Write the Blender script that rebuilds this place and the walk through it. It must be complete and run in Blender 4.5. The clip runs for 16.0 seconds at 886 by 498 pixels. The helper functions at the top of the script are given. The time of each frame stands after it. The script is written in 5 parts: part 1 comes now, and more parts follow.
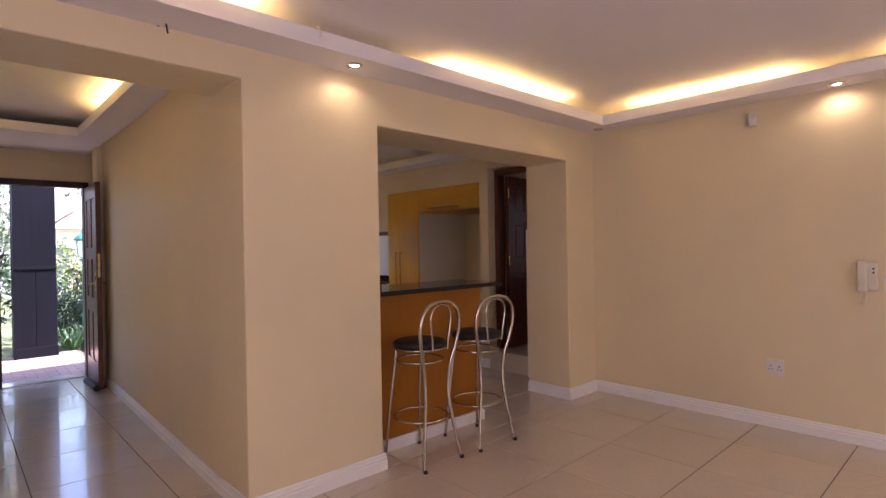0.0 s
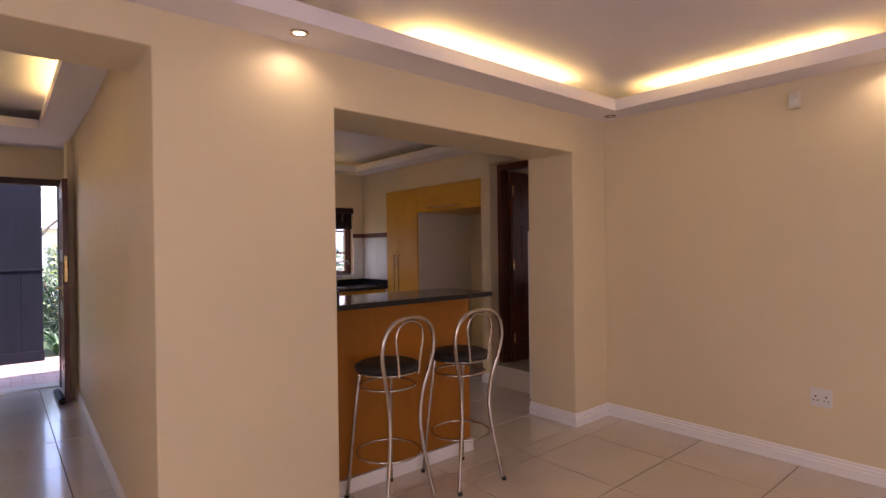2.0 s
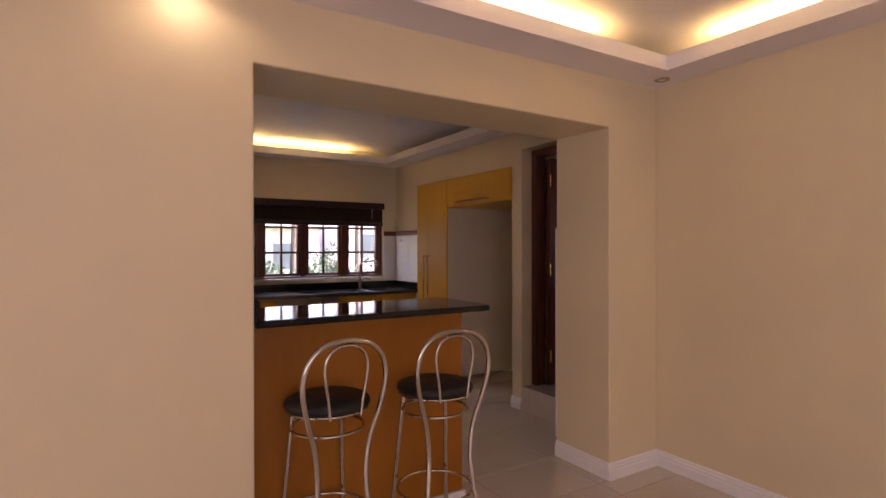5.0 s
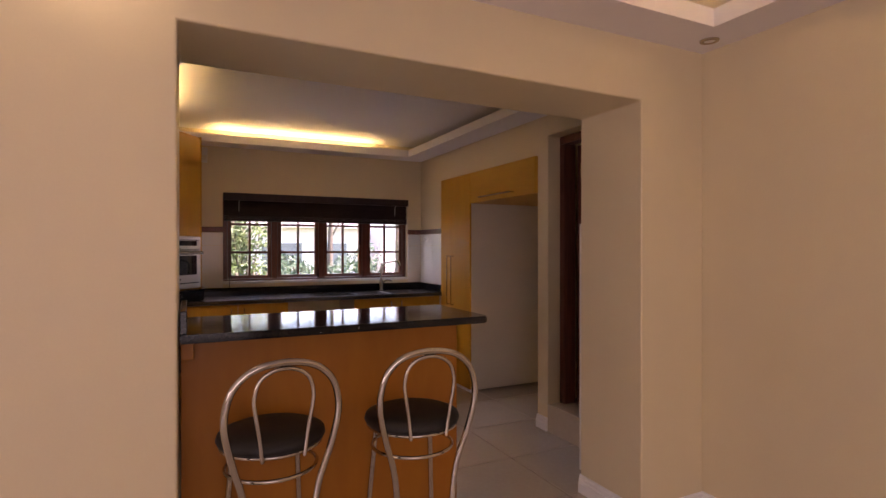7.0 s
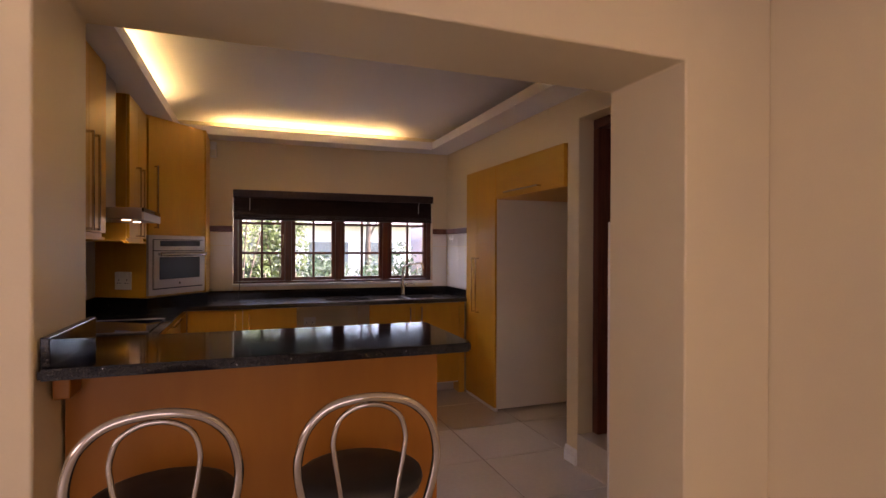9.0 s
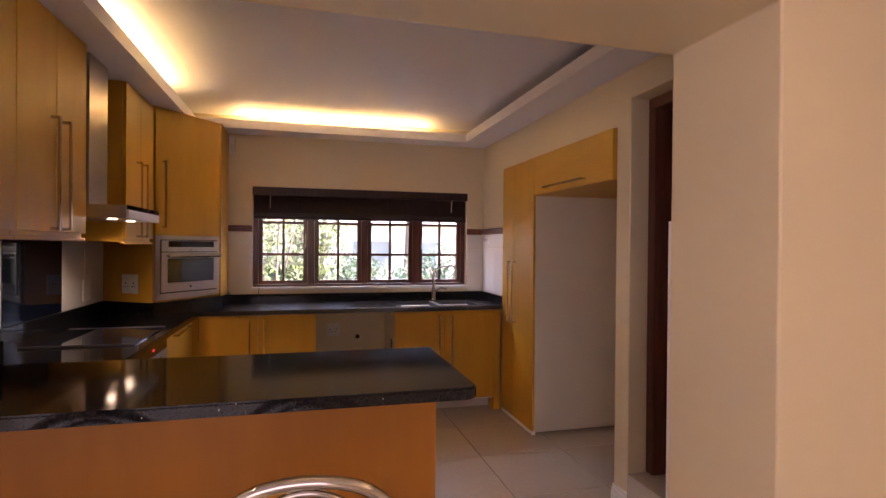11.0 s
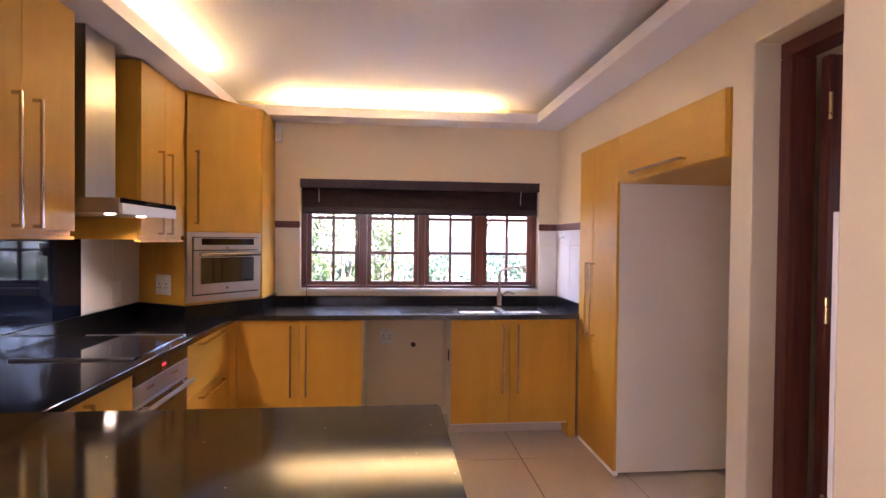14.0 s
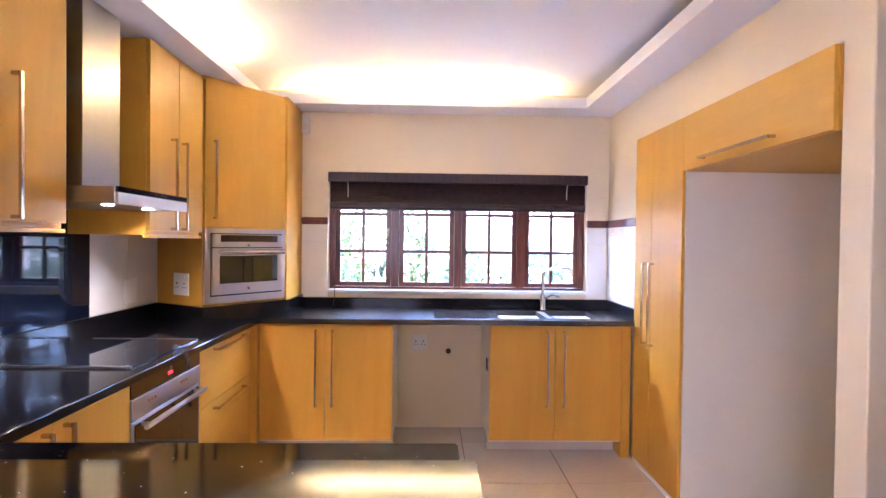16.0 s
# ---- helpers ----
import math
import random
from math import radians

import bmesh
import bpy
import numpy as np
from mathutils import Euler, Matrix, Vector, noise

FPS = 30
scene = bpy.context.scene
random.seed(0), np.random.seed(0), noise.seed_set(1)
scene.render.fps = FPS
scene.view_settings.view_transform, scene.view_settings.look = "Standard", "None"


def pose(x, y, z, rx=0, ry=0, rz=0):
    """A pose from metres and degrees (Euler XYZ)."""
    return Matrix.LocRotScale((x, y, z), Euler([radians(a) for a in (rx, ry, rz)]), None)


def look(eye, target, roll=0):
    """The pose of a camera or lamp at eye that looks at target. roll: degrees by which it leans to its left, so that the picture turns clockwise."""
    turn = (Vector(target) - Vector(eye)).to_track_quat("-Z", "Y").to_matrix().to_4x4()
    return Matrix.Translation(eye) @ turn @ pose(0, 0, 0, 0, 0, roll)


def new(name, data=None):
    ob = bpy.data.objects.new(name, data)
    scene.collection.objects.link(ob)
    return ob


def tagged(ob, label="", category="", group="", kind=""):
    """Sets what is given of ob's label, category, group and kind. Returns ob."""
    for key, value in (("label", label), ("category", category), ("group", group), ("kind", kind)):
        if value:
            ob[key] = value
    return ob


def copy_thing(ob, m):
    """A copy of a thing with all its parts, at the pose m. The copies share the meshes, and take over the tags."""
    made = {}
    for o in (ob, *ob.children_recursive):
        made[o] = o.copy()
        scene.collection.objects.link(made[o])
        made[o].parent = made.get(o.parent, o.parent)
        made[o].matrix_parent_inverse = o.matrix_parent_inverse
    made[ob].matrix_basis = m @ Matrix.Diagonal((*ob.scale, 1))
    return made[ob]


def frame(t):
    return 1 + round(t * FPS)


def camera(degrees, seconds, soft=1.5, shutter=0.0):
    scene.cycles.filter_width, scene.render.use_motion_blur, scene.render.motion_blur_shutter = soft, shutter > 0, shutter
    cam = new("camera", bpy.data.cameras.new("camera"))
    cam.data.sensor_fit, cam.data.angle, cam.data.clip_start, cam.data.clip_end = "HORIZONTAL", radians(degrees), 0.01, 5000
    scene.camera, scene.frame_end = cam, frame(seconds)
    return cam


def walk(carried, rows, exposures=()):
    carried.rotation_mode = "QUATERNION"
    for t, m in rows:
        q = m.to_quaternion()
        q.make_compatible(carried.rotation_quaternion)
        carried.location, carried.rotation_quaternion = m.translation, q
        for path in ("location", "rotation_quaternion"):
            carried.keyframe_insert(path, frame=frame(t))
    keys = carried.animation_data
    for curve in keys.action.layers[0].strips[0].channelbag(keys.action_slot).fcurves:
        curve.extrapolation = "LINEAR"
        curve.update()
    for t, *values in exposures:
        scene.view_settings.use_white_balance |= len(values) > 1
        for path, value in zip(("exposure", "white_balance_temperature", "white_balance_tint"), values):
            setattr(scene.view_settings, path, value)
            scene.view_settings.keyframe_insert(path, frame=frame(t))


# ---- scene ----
cam = camera(80.0, 16.0)
PATH = [
    (0, (9.053, 3.882, 1.378), (10.418, 5.343, 1.37), -1.0),
    (0.5, (9.192, 3.955, 1.372), (10.55, 5.424, 1.367), -0.9),
    (1, (9.356, 4.016, 1.389), (10.697, 5.5, 1.383), -0.9),
    (1.5, (9.504, 4.062, 1.392), (10.823, 5.566, 1.388), -0.8),
    (2, (9.651, 4.086, 1.399), (10.943, 5.613, 1.394), -0.8),
    (2.5, (9.798, 4.116, 1.386), (11.057, 5.67, 1.381), -0.7),
    (3, (9.955, 4.162, 1.388), (11.182, 5.742, 1.385), -0.6),
    (3.5, (10.101, 4.196, 1.399), (11.285, 5.808, 1.394), -0.4),
    (4, (10.261, 4.24, 1.394), (11.394, 5.888, 1.391), -0.2),
    (6.5, (10.924, 4.56, 1.401), (11.84, 6.338, 1.395), -0.1),
    (7, (11.04, 4.624, 1.39), (11.909, 6.425, 1.387), -0.0),
    (7.5, (11.158, 4.713, 1.4), (11.98, 6.536, 1.397), 0.1),
    (8, (11.294, 4.81, 1.42), (12.066, 6.655, 1.414), 0.3),
    (8.5, (11.409, 4.9, 1.421), (12.14, 6.761, 1.414), 0.2),
    (9, (11.515, 4.982, 1.413), (12.197, 6.862, 1.405), 0.2),
    (11.5, (11.857, 5.476, 1.439), (12.317, 7.422, 1.422), 0.5),
    (12, (11.926, 5.572, 1.441), (12.333, 7.53, 1.416), 0.5),
    (12.5, (11.973, 5.68, 1.444), (12.334, 7.647, 1.419), 0.5),
    (13, (12.018, 5.756, 1.451), (12.322, 7.733, 1.424), 0.6),
    (13.5, (12.049, 5.842, 1.456), (12.299, 7.826, 1.427), 0.6),
    (14, (12.088, 5.932, 1.458), (12.283, 7.922, 1.425), 0.6),
    (14.5, (12.131, 6.015, 1.448), (12.281, 8.009, 1.417), 0.6),
    (15, (12.148, 6.094, 1.441), (12.257, 8.091, 1.412), 0.6),
    (15.5, (12.149, 6.194, 1.444), (12.22, 8.193, 1.411), 0.7),
    (16, (12.123, 6.277, 1.432), (12.174, 8.277, 1.402), 0.7),
]
walk(cam, [(t, look(eye, target, roll)) for t, eye, target, roll in PATH],
     exposures=[(0, 2.78, 6300, 34), (4, 2.80, 6600, 37), (7, 2.78, 6800, 38), (9, 2.87, 6850, 38), (11.5, 3.62, 6500, 41), (12.5, 3.95, 6200, 41), (14.5, 4.72, 5600, 37), (16, 5.32, 5000, 31)])

# ---- world and light ----
world = bpy.data.worlds.new("world")
scene.world = world
world.use_nodes = True
wn, wl = world.node_tree.nodes, world.node_tree.links
sky = wn.new("ShaderNodeTexSky")
sky.sky_type = "NISHITA"
sky.sun_disc = False
sky.sun_elevation, sky.sun_rotation = radians(55), radians(109)
wl.new(sky.outputs[0], wn["Background"].inputs[0])
wn["Background"].inputs[1].default_value = 0.15


def lamp(name, kind, power, colour, m, **more):
    data = bpy.data.lights.new(name, kind)
    data.energy, data.color = power, colour
    for key, value in more.items():
        if key == "size":
            data.size = value
        if key == "size_y":
            data.shape, data.size_y = "RECTANGLE", value
        if key == "angle":
            data.angle = value
        if key == "spot":
            data.spot_size, data.spot_blend = value
        if key == "radius":
            data.shadow_soft_size = value
    ob = new(name, data)
    ob.matrix_world = m
    return ob


lamp("sun", "SUN", 4.2, (1.0, 0.95, 0.87), look((0, 0, 10), (-0.55, 0.19, 9.17)), angle=radians(0.5))
# daylight through the glazed doors behind the walk
lamp("daylight_glazed_doors", "AREA", 5.0, (1.0, 0.93, 0.93), look((10.2, 0.75, 1.25), (10.2, 5, 1.25)), size=3.2, size_y=2.1)
lamp("daylight_west_window", "AREA", 5.3, (1.0, 0.93, 0.93), look((6.45, 3.2, 1.5), (10, 3.2, 1.4)), size=2.2, size_y=1.3)

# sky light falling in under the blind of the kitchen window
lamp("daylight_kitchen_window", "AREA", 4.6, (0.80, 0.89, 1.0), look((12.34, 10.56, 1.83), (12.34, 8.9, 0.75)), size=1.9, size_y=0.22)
# added fill lamp that brightens the side door; the room has no window
lamp("side_room_fill", "AREA", 0.15, (1.0, 0.95, 0.92), look((15.55, 6.8, 1.5), (13.8, 7.2, 1.3)), size=0.9, size_y=1.1)

# ---- materials ----
def nodes_of(name):
    m = bpy.data.materials.new(name)
    m.use_nodes = True
    return m, m.node_tree.nodes, m.node_tree.links, m.node_tree.nodes["Principled BSDF"]


def mat(name, colour, rough=0.5, metal=0.0, vary=0.06, scale=3.0, bump=0.0, bump_scale=60.0, stretch=(1, 1, 1), coat=0.0, coat_rough=0.15,
        rough_vary=0.08, fine=0.0, fine_scale=120.0, spec=0.5, piece=0.0):
    """A surface with soft stains, fine grain, uneven gloss and relief. piece: how far each object differs."""
    m, n, l, b = nodes_of(name)
    co = n.new("ShaderNodeTexCoord")
    mp = n.new("ShaderNodeMapping")
    mp.inputs["Scale"].default_value = stretch
    l.new(co.outputs["Object"], mp.inputs[0])
    big = n.new("ShaderNodeTexNoise")
    big.inputs["Scale"].default_value, big.inputs["Detail"].default_value = scale, 5
    l.new(mp.outputs[0], big.inputs["Vector"])
    ramp = n.new("ShaderNodeMapRange")
    ramp.inputs[1].default_value, ramp.inputs[2].default_value = 0.3, 0.7
    ramp.inputs[3].default_value, ramp.inputs[4].default_value = 1 - vary, 1 + vary
    l.new(big.outputs[0], ramp.inputs[0])
    factor = ramp.outputs[0]
    if fine:
        small = n.new("ShaderNodeTexNoise")
        small.inputs["Scale"].default_value, small.inputs["Detail"].default_value = fine_scale, 3
        l.new(mp.outputs[0], small.inputs["Vector"])
        r2 = n.new("ShaderNodeMapRange")
        r2.inputs[1].default_value, r2.inputs[2].default_value = 0.3, 0.7
        r2.inputs[3].default_value, r2.inputs[4].default_value = 1 - fine, 1 + fine
        l.new(small.outputs[0], r2.inputs[0])
        mul = n.new("ShaderNodeMath")
        mul.operation = "MULTIPLY"
        l.new(factor, mul.inputs[0]), l.new(r2.outputs[0], mul.inputs[1])
        factor = mul.outputs[0]
    if piece:
        info = n.new("ShaderNodeObjectInfo")
        r3 = n.new("ShaderNodeMapRange")
        r3.inputs[3].default_value, r3.inputs[4].default_value = 1 - piece, 1 + piece
        l.new(info.outputs["Random"], r3.inputs[0])
        mul = n.new("ShaderNodeMath")
        mul.operation = "MULTIPLY"
        l.new(factor, mul.inputs[0]), l.new(r3.outputs[0], mul.inputs[1])
        factor = mul.outputs[0]
    tint = n.new("ShaderNodeVectorMath")
    tint.operation = "SCALE"
    tint.inputs[0].default_value = colour
    l.new(factor, tint.inputs["Scale"])
    l.new(tint.outputs[0], b.inputs["Base Color"])
    rr = n.new("ShaderNodeMapRange")
    rr.inputs[1].default_value, rr.inputs[2].default_value = 0.3, 0.7
    rr.inputs[3].default_value, rr.inputs[4].default_value = rough * (1 - rough_vary), rough * (1 + rough_vary)
    l.new(big.outputs[0], rr.inputs[0])
    l.new(rr.outputs[0], b.inputs["Roughness"])
    b.inputs["Metallic"].default_value = metal
    b.inputs["Coat Weight"].default_value = coat
    b.inputs["Coat Roughness"].default_value = coat_rough
    b.inputs["Specular IOR Level"].default_value = spec
    if bump:
        grain = n.new("ShaderNodeTexNoise")
        grain.inputs["Scale"].default_value, grain.inputs["Detail"].default_value = bump_scale, 4
        l.new(mp.outputs[0], grain.inputs["Vector"])
        bp = n.new("ShaderNodeBump")
        bp.inputs["Strength"].default_value, bp.inputs["Distance"].default_value = bump, 0.004
        l.new(grain.outputs[0], bp.inputs["Height"])
        l.new(bp.outputs[0], b.inputs["Normal"])
    return m


def wood(name, colour, dark, rough=0.32, stretch=(6, 6, 0.5), coat=0.0, bump=0.05):
    m, n, l, b = nodes_of(name)
    co = n.new("ShaderNodeTexCoord")
    info = n.new("ShaderNodeObjectInfo")
    shift = n.new("ShaderNodeVectorMath")
    shift.operation = "ADD"
    l.new(co.outputs["Object"], shift.inputs[0])
    l.new(info.outputs["Random"], shift.inputs[1])
    mp = n.new("ShaderNodeMapping")
    mp.inputs["Scale"].default_value = stretch
    l.new(shift.outputs[0], mp.inputs[0])
    a = n.new("ShaderNodeTexNoise")
    a.inputs["Scale"].default_value, a.inputs["Detail"].default_value, a.inputs["Distortion"].default_value = 5.0, 8, 0.6
    l.new(mp.outputs[0], a.inputs["Vector"])
    f = n.new("ShaderNodeTexNoise")
    f.inputs["Scale"].default_value, f.inputs["Detail"].default_value = 34.0, 4
    l.new(mp.outputs[0], f.inputs["Vector"])
    mix = n.new("ShaderNodeMath")
    mix.operation = "MULTIPLY_ADD"
    mix.inputs[1].default_value = 0.35
    l.new(f.outputs[0], mix.inputs[0]), l.new(a.outputs[0], mix.inputs[2])
    cr = n.new("ShaderNodeValToRGB")
    cr.color_ramp.elements[0].position, cr.color_ramp.elements[1].position = 0.42, 0.88
    cr.color_ramp.elements[0].color, cr.color_ramp.elements[1].color = (*dark, 1), (*colour, 1)
    l.new(mix.outputs[0], cr.inputs[0])
    l.new(cr.outputs[0], b.inputs["Base Color"])
    rr = n.new("ShaderNodeMapRange")
    rr.inputs[3].default_value, rr.inputs[4].default_value = rough * 0.85, rough * 1.2
    l.new(a.outputs[0], rr.inputs[0])
    l.new(rr.outputs[0], b.inputs["Roughness"])
    b.inputs["Coat Weight"].default_value, b.inputs["Coat Roughness"].default_value = coat, 0.2
    b.inputs["Specular IOR Level"].default_value = 0.35
    bp = n.new("ShaderNodeBump")
    bp.inputs["Strength"].default_value, bp.inputs["Distance"].default_value = bump, 0.002
    l.new(f.outputs[0], bp.inputs["Height"])
    l.new(bp.outputs[0], b.inputs["Normal"])
    return m


def granite(name, low=0.045, high=0.095, spec=0.33):
    m, n, l, b = nodes_of(name)
    co = n.new("ShaderNodeTexCoord")
    sp = n.new("ShaderNodeTexVoronoi")
    sp.inputs["Scale"].default_value = 90.0
    l.new(co.outputs["Object"], sp.inputs["Vector"])
    keep = n.new("ShaderNodeMath")
    keep.operation = "LESS_THAN"
    keep.inputs[1].default_value = 0.11
    l.new(sp.outputs["Distance"], keep.inputs[0])
    sep = n.new("ShaderNodeSeparateColor")
    l.new(sp.outputs["Color"], sep.inputs[0])
    few = n.new("ShaderNodeMath")
    few.operation = "GREATER_THAN"
    few.inputs[1].default_value = 0.93
    l.new(sep.outputs[0], few.inputs[0])
    both = n.new("ShaderNodeMath")
    both.operation = "MULTIPLY"
    l.new(keep.outputs[0], both.inputs[0]), l.new(few.outputs[0], both.inputs[1])
    gr = n.new("ShaderNodeTexNoise")
    gr.inputs["Scale"].default_value, gr.inputs["Detail"].default_value = 260, 3
    l.new(co.outputs["Object"], gr.inputs["Vector"])
    cr = n.new("ShaderNodeValToRGB")
    cr.color_ramp.elements[0].position, cr.color_ramp.elements[1].position = 0.35, 0.75
    cr.color_ramp.elements[0].color, cr.color_ramp.elements[1].color = (0.006, 0.006, 0.008, 1), (0.014, 0.013, 0.013, 1)
    l.new(gr.outputs[0], cr.inputs[0])
    mx = n.new("ShaderNodeMix")
    mx.data_type = "RGBA"
    l.new(both.outputs[0], mx.inputs[0])
    l.new(cr.outputs[0], mx.inputs[6])
    mx.inputs[7].default_value = (0.75, 0.75, 0.72, 1)
    l.new(mx.outputs[2], b.inputs["Base Color"])
    haze = n.new("ShaderNodeTexNoise")
    haze.inputs["Scale"].default_value, haze.inputs["Detail"].default_value = 4, 5
    l.new(co.outputs["Object"], haze.inputs["Vector"])
    rr = n.new("ShaderNodeMapRange")
    rr.inputs[3].default_value, rr.inputs[4].default_value = low, high
    l.new(haze.outputs[0], rr.inputs[0])
    l.new(rr.outputs[0], b.inputs["Roughness"])
    b.inputs["Specular IOR Level"].default_value = spec
    return m


def glass(name, colour=(1, 1, 1), rough=0.0):
    m, n, l, b = nodes_of(name)
    b.inputs["Base Color"].default_value = (*colour, 1)
    b.inputs["Transmission Weight"].default_value, b.inputs["Roughness"].default_value, b.inputs["IOR"].default_value = 1.0, rough, 1.45
    return m


def glow(name, colour, strength):
    m, n, l, b = nodes_of(name)
    b.inputs["Base Color"].default_value = (*colour, 1)
    b.inputs["Emission Color"].default_value, b.inputs["Emission Strength"].default_value = (*colour, 1), strength
    return m


PLASTER = mat("cream_wall_paint", (0.77, 0.65, 0.43), 0.5, vary=0.025, scale=1.6, bump=0.12, bump_scale=45, fine=0.01)
CEILING = mat("white_ceiling_paint", (0.86, 0.83, 0.86), 0.7, vary=0.02, scale=1.2, bump=0.05, bump_scale=70)
SKIRT = mat("white_skirting_paint", (0.88, 0.86, 0.85), 0.35, vary=0.03, scale=5, bump=0.05)
TILE = mat("polished_cream_tile", (0.62, 0.55, 0.46), 0.2, vary=0.03, scale=2.5, fine=0.03, fine_scale=35, piece=0.03, rough_vary=0.03, spec=0.7, coat=0.6, coat_rough=0.05)
GROUT = mat("grey_brown_grout", (0.10, 0.07, 0.05), 0.9, vary=0.2, scale=12, bump=0.3)
WALLTILE = mat("white_wall_tile", (0.78, 0.75, 0.7), 0.12, vary=0.02, scale=4, rough_vary=0.3)
MAPLE = wood("orange_maple_veneer", (0.66, 0.35, 0.03), (0.60, 0.30, 0.024), 0.4, (2.2, 2.2, 0.3))
MAPLE_H = wood("orange_maple_veneer_crosswise", (0.66, 0.35, 0.03), (0.60, 0.30, 0.024), 0.4, (2.2, 0.3, 2.2))
# same maple as the cabinets, its colour reddened and darkened for dimmer light
MAPLE_DIM = wood("dimmed_maple_veneer", (0.39, 0.148, 0.013), (0.34, 0.12, 0.010), 0.4, (1.2, 1.2, 0.25), coat=0.0)
MAHOGANY = wood("dark_mahogany", (0.17, 0.045, 0.026), (0.07, 0.018, 0.012), 0.3, (8, 8, 0.5), coat=0.25, bump=0.1)
EBONY = wood("black_brown_wood", (0.05, 0.027, 0.026), (0.022, 0.012, 0.013), 0.4, (8, 8, 0.5), bump=0.1)
GRANITE = granite("black_speckled_granite")
GRANITE_BAR = granite("black_speckled_bar_granite", 0.06, 0.11, 0.36)
GRANITE_HAZY = granite("wiped_hazy_granite", 0.21, 0.27, 1.0)
PANELSTEEL = mat("pale_brushed_steel", (0.42, 0.40, 0.39), 0.45, 1.0, vary=0.02, scale=2.0, rough_vary=0.05)
STEEL = mat("brushed_steel", (0.40, 0.375, 0.36), 0.3, 1.0, vary=0.02, scale=2.0, fine=0.01, fine_scale=90, rough_vary=0.05)
APPLIANCE = mat("dull_appliance_steel", (0.50, 0.44, 0.39), 0.42, 1.0, vary=0.02, scale=2.0, fine=0.01, fine_scale=90, rough_vary=0.05)
CHROME = mat("chrome", (0.52, 0.475, 0.43), 0.09, 1.0, vary=0.04, scale=10, rough_vary=0.3)
SATIN = mat("satin_nickel", (0.52, 0.46, 0.39), 0.2, 1.0, vary=0.04, scale=10)
BLACKGLASS = mat("black_glass", (0.006, 0.008, 0.014), 0.03, vary=0.1, scale=3, spec=0.7)
SPLASHGLASS = mat("blue_black_splashback_glass", (0.004, 0.006, 0.014), 0.04, vary=0.1, scale=3, spec=0.35)
SEATBLACK = mat("black_vinyl", (0.012, 0.011, 0.011), 0.55, vary=0.1, scale=12, bump=0.2, bump_scale=180)
WHITEPLASTIC = mat("white_plastic", (0.76, 0.74, 0.7), 0.35, vary=0.03, scale=12)
CREAMPLASTIC = mat("aged_cream_plastic", (0.72, 0.66, 0.53), 0.4, vary=0.05, scale=14)
DARK = mat("dark_void", (0.01, 0.01, 0.01), 0.7, vary=0.1)
SINKGREY = mat("dark_composite_sink", (0.028, 0.028, 0.033), 0.5, vary=0.1, scale=20)
BRASS = mat("brass", (0.62, 0.44, 0.18), 0.28, 1.0, vary=0.08, scale=20)
MELAMINE = mat("white_melamine", (0.76, 0.69, 0.57), 0.4, vary=0.03, scale=2.5, fine=0.015)
GLASS = glass("window_glass")
TUBE = glow("warm_tube_light", (1.0, 0.75, 0.25), 4.4)
TUBE_KITCHEN = glow("older_warm_tube_light", (1.0, 0.76, 0.27), 3.7)
HOODBULB = glow("hood_halogen_bulb", (1.0, 0.8, 0.5), 2.6)
BULB = glow("halogen_bulb", (1.0, 0.82, 0.55), 6.0)


# ---- building helpers ----
def box(bm, x0, x1, y0, y1, z0, z1, bevel=0.0, seg=2):
    vs = bmesh.ops.create_cube(bm, size=1.0, matrix=Matrix.Translation(((x0 + x1) / 2, (y0 + y1) / 2, (z0 + z1) / 2)) @ Matrix.Diagonal((x1 - x0, y1 - y0, z1 - z0, 1)))["verts"]
    if bevel:
        es = {e for v in vs for e in v.link_edges}
        bmesh.ops.bevel(bm, geom=list(es), offset=bevel, segments=seg, affect="EDGES", profile=0.5)
    return bm


def B(x0, x1, y0, y1, z0, z1, bevel=0.003, seg=2):
    return box(bmesh.new(), x0, x1, y0, y1, z0, z1, bevel, seg)


def prism(bm, pts, z0, z1):
    """A plan outline raised from z0 to z1."""
    lo = [bm.verts.new((x, y, z0)) for x, y in pts]
    hi = [bm.verts.new((x, y, z1)) for x, y in pts]
    n = len(pts)
    bm.faces.new(lo[::-1]), bm.faces.new(hi)
    for i in range(n):
        bm.faces.new((lo[i], lo[(i + 1) % n], hi[(i + 1) % n], hi[i]))
    bmesh.ops.recalc_face_normals(bm, faces=bm.faces)
    return bm


def upright(pts, a0, a1, along):
    """A wall outline (distance along the wall, height) with thickness a0 to a1; along 'x' or 'y'."""
    bm = bmesh.new()
    put = (lambda u, z, a: (u, a, z)) if along == "x" else (lambda u, z, a: (a, u, z))
    lo = [bm.verts.new(put(u, z, a0)) for u, z in pts]
    hi = [bm.verts.new(put(u, z, a1)) for u, z in pts]
    n = len(pts)
    bm.faces.new(lo), bm.faces.new(hi[::-1])
    for i in range(n):
        bm.faces.new((lo[i], hi[i], hi[(i + 1) % n], lo[(i + 1) % n]))
    bmesh.ops.recalc_face_normals(bm, faces=bm.faces)
    return bm


def cyl(bm, p0, p1, r, seg=16, r2=None):
    p0, p1 = Vector(p0), Vector(p1)
    d = p1 - p0
    m = Matrix.Translation((p0 + p1) / 2) @ d.to_track_quat("Z", "Y").to_matrix().to_4x4()
    bmesh.ops.create_cone(bm, cap_ends=True, segments=seg, radius1=r, radius2=r if r2 is None else r2, depth=d.length, matrix=m)
    return bm


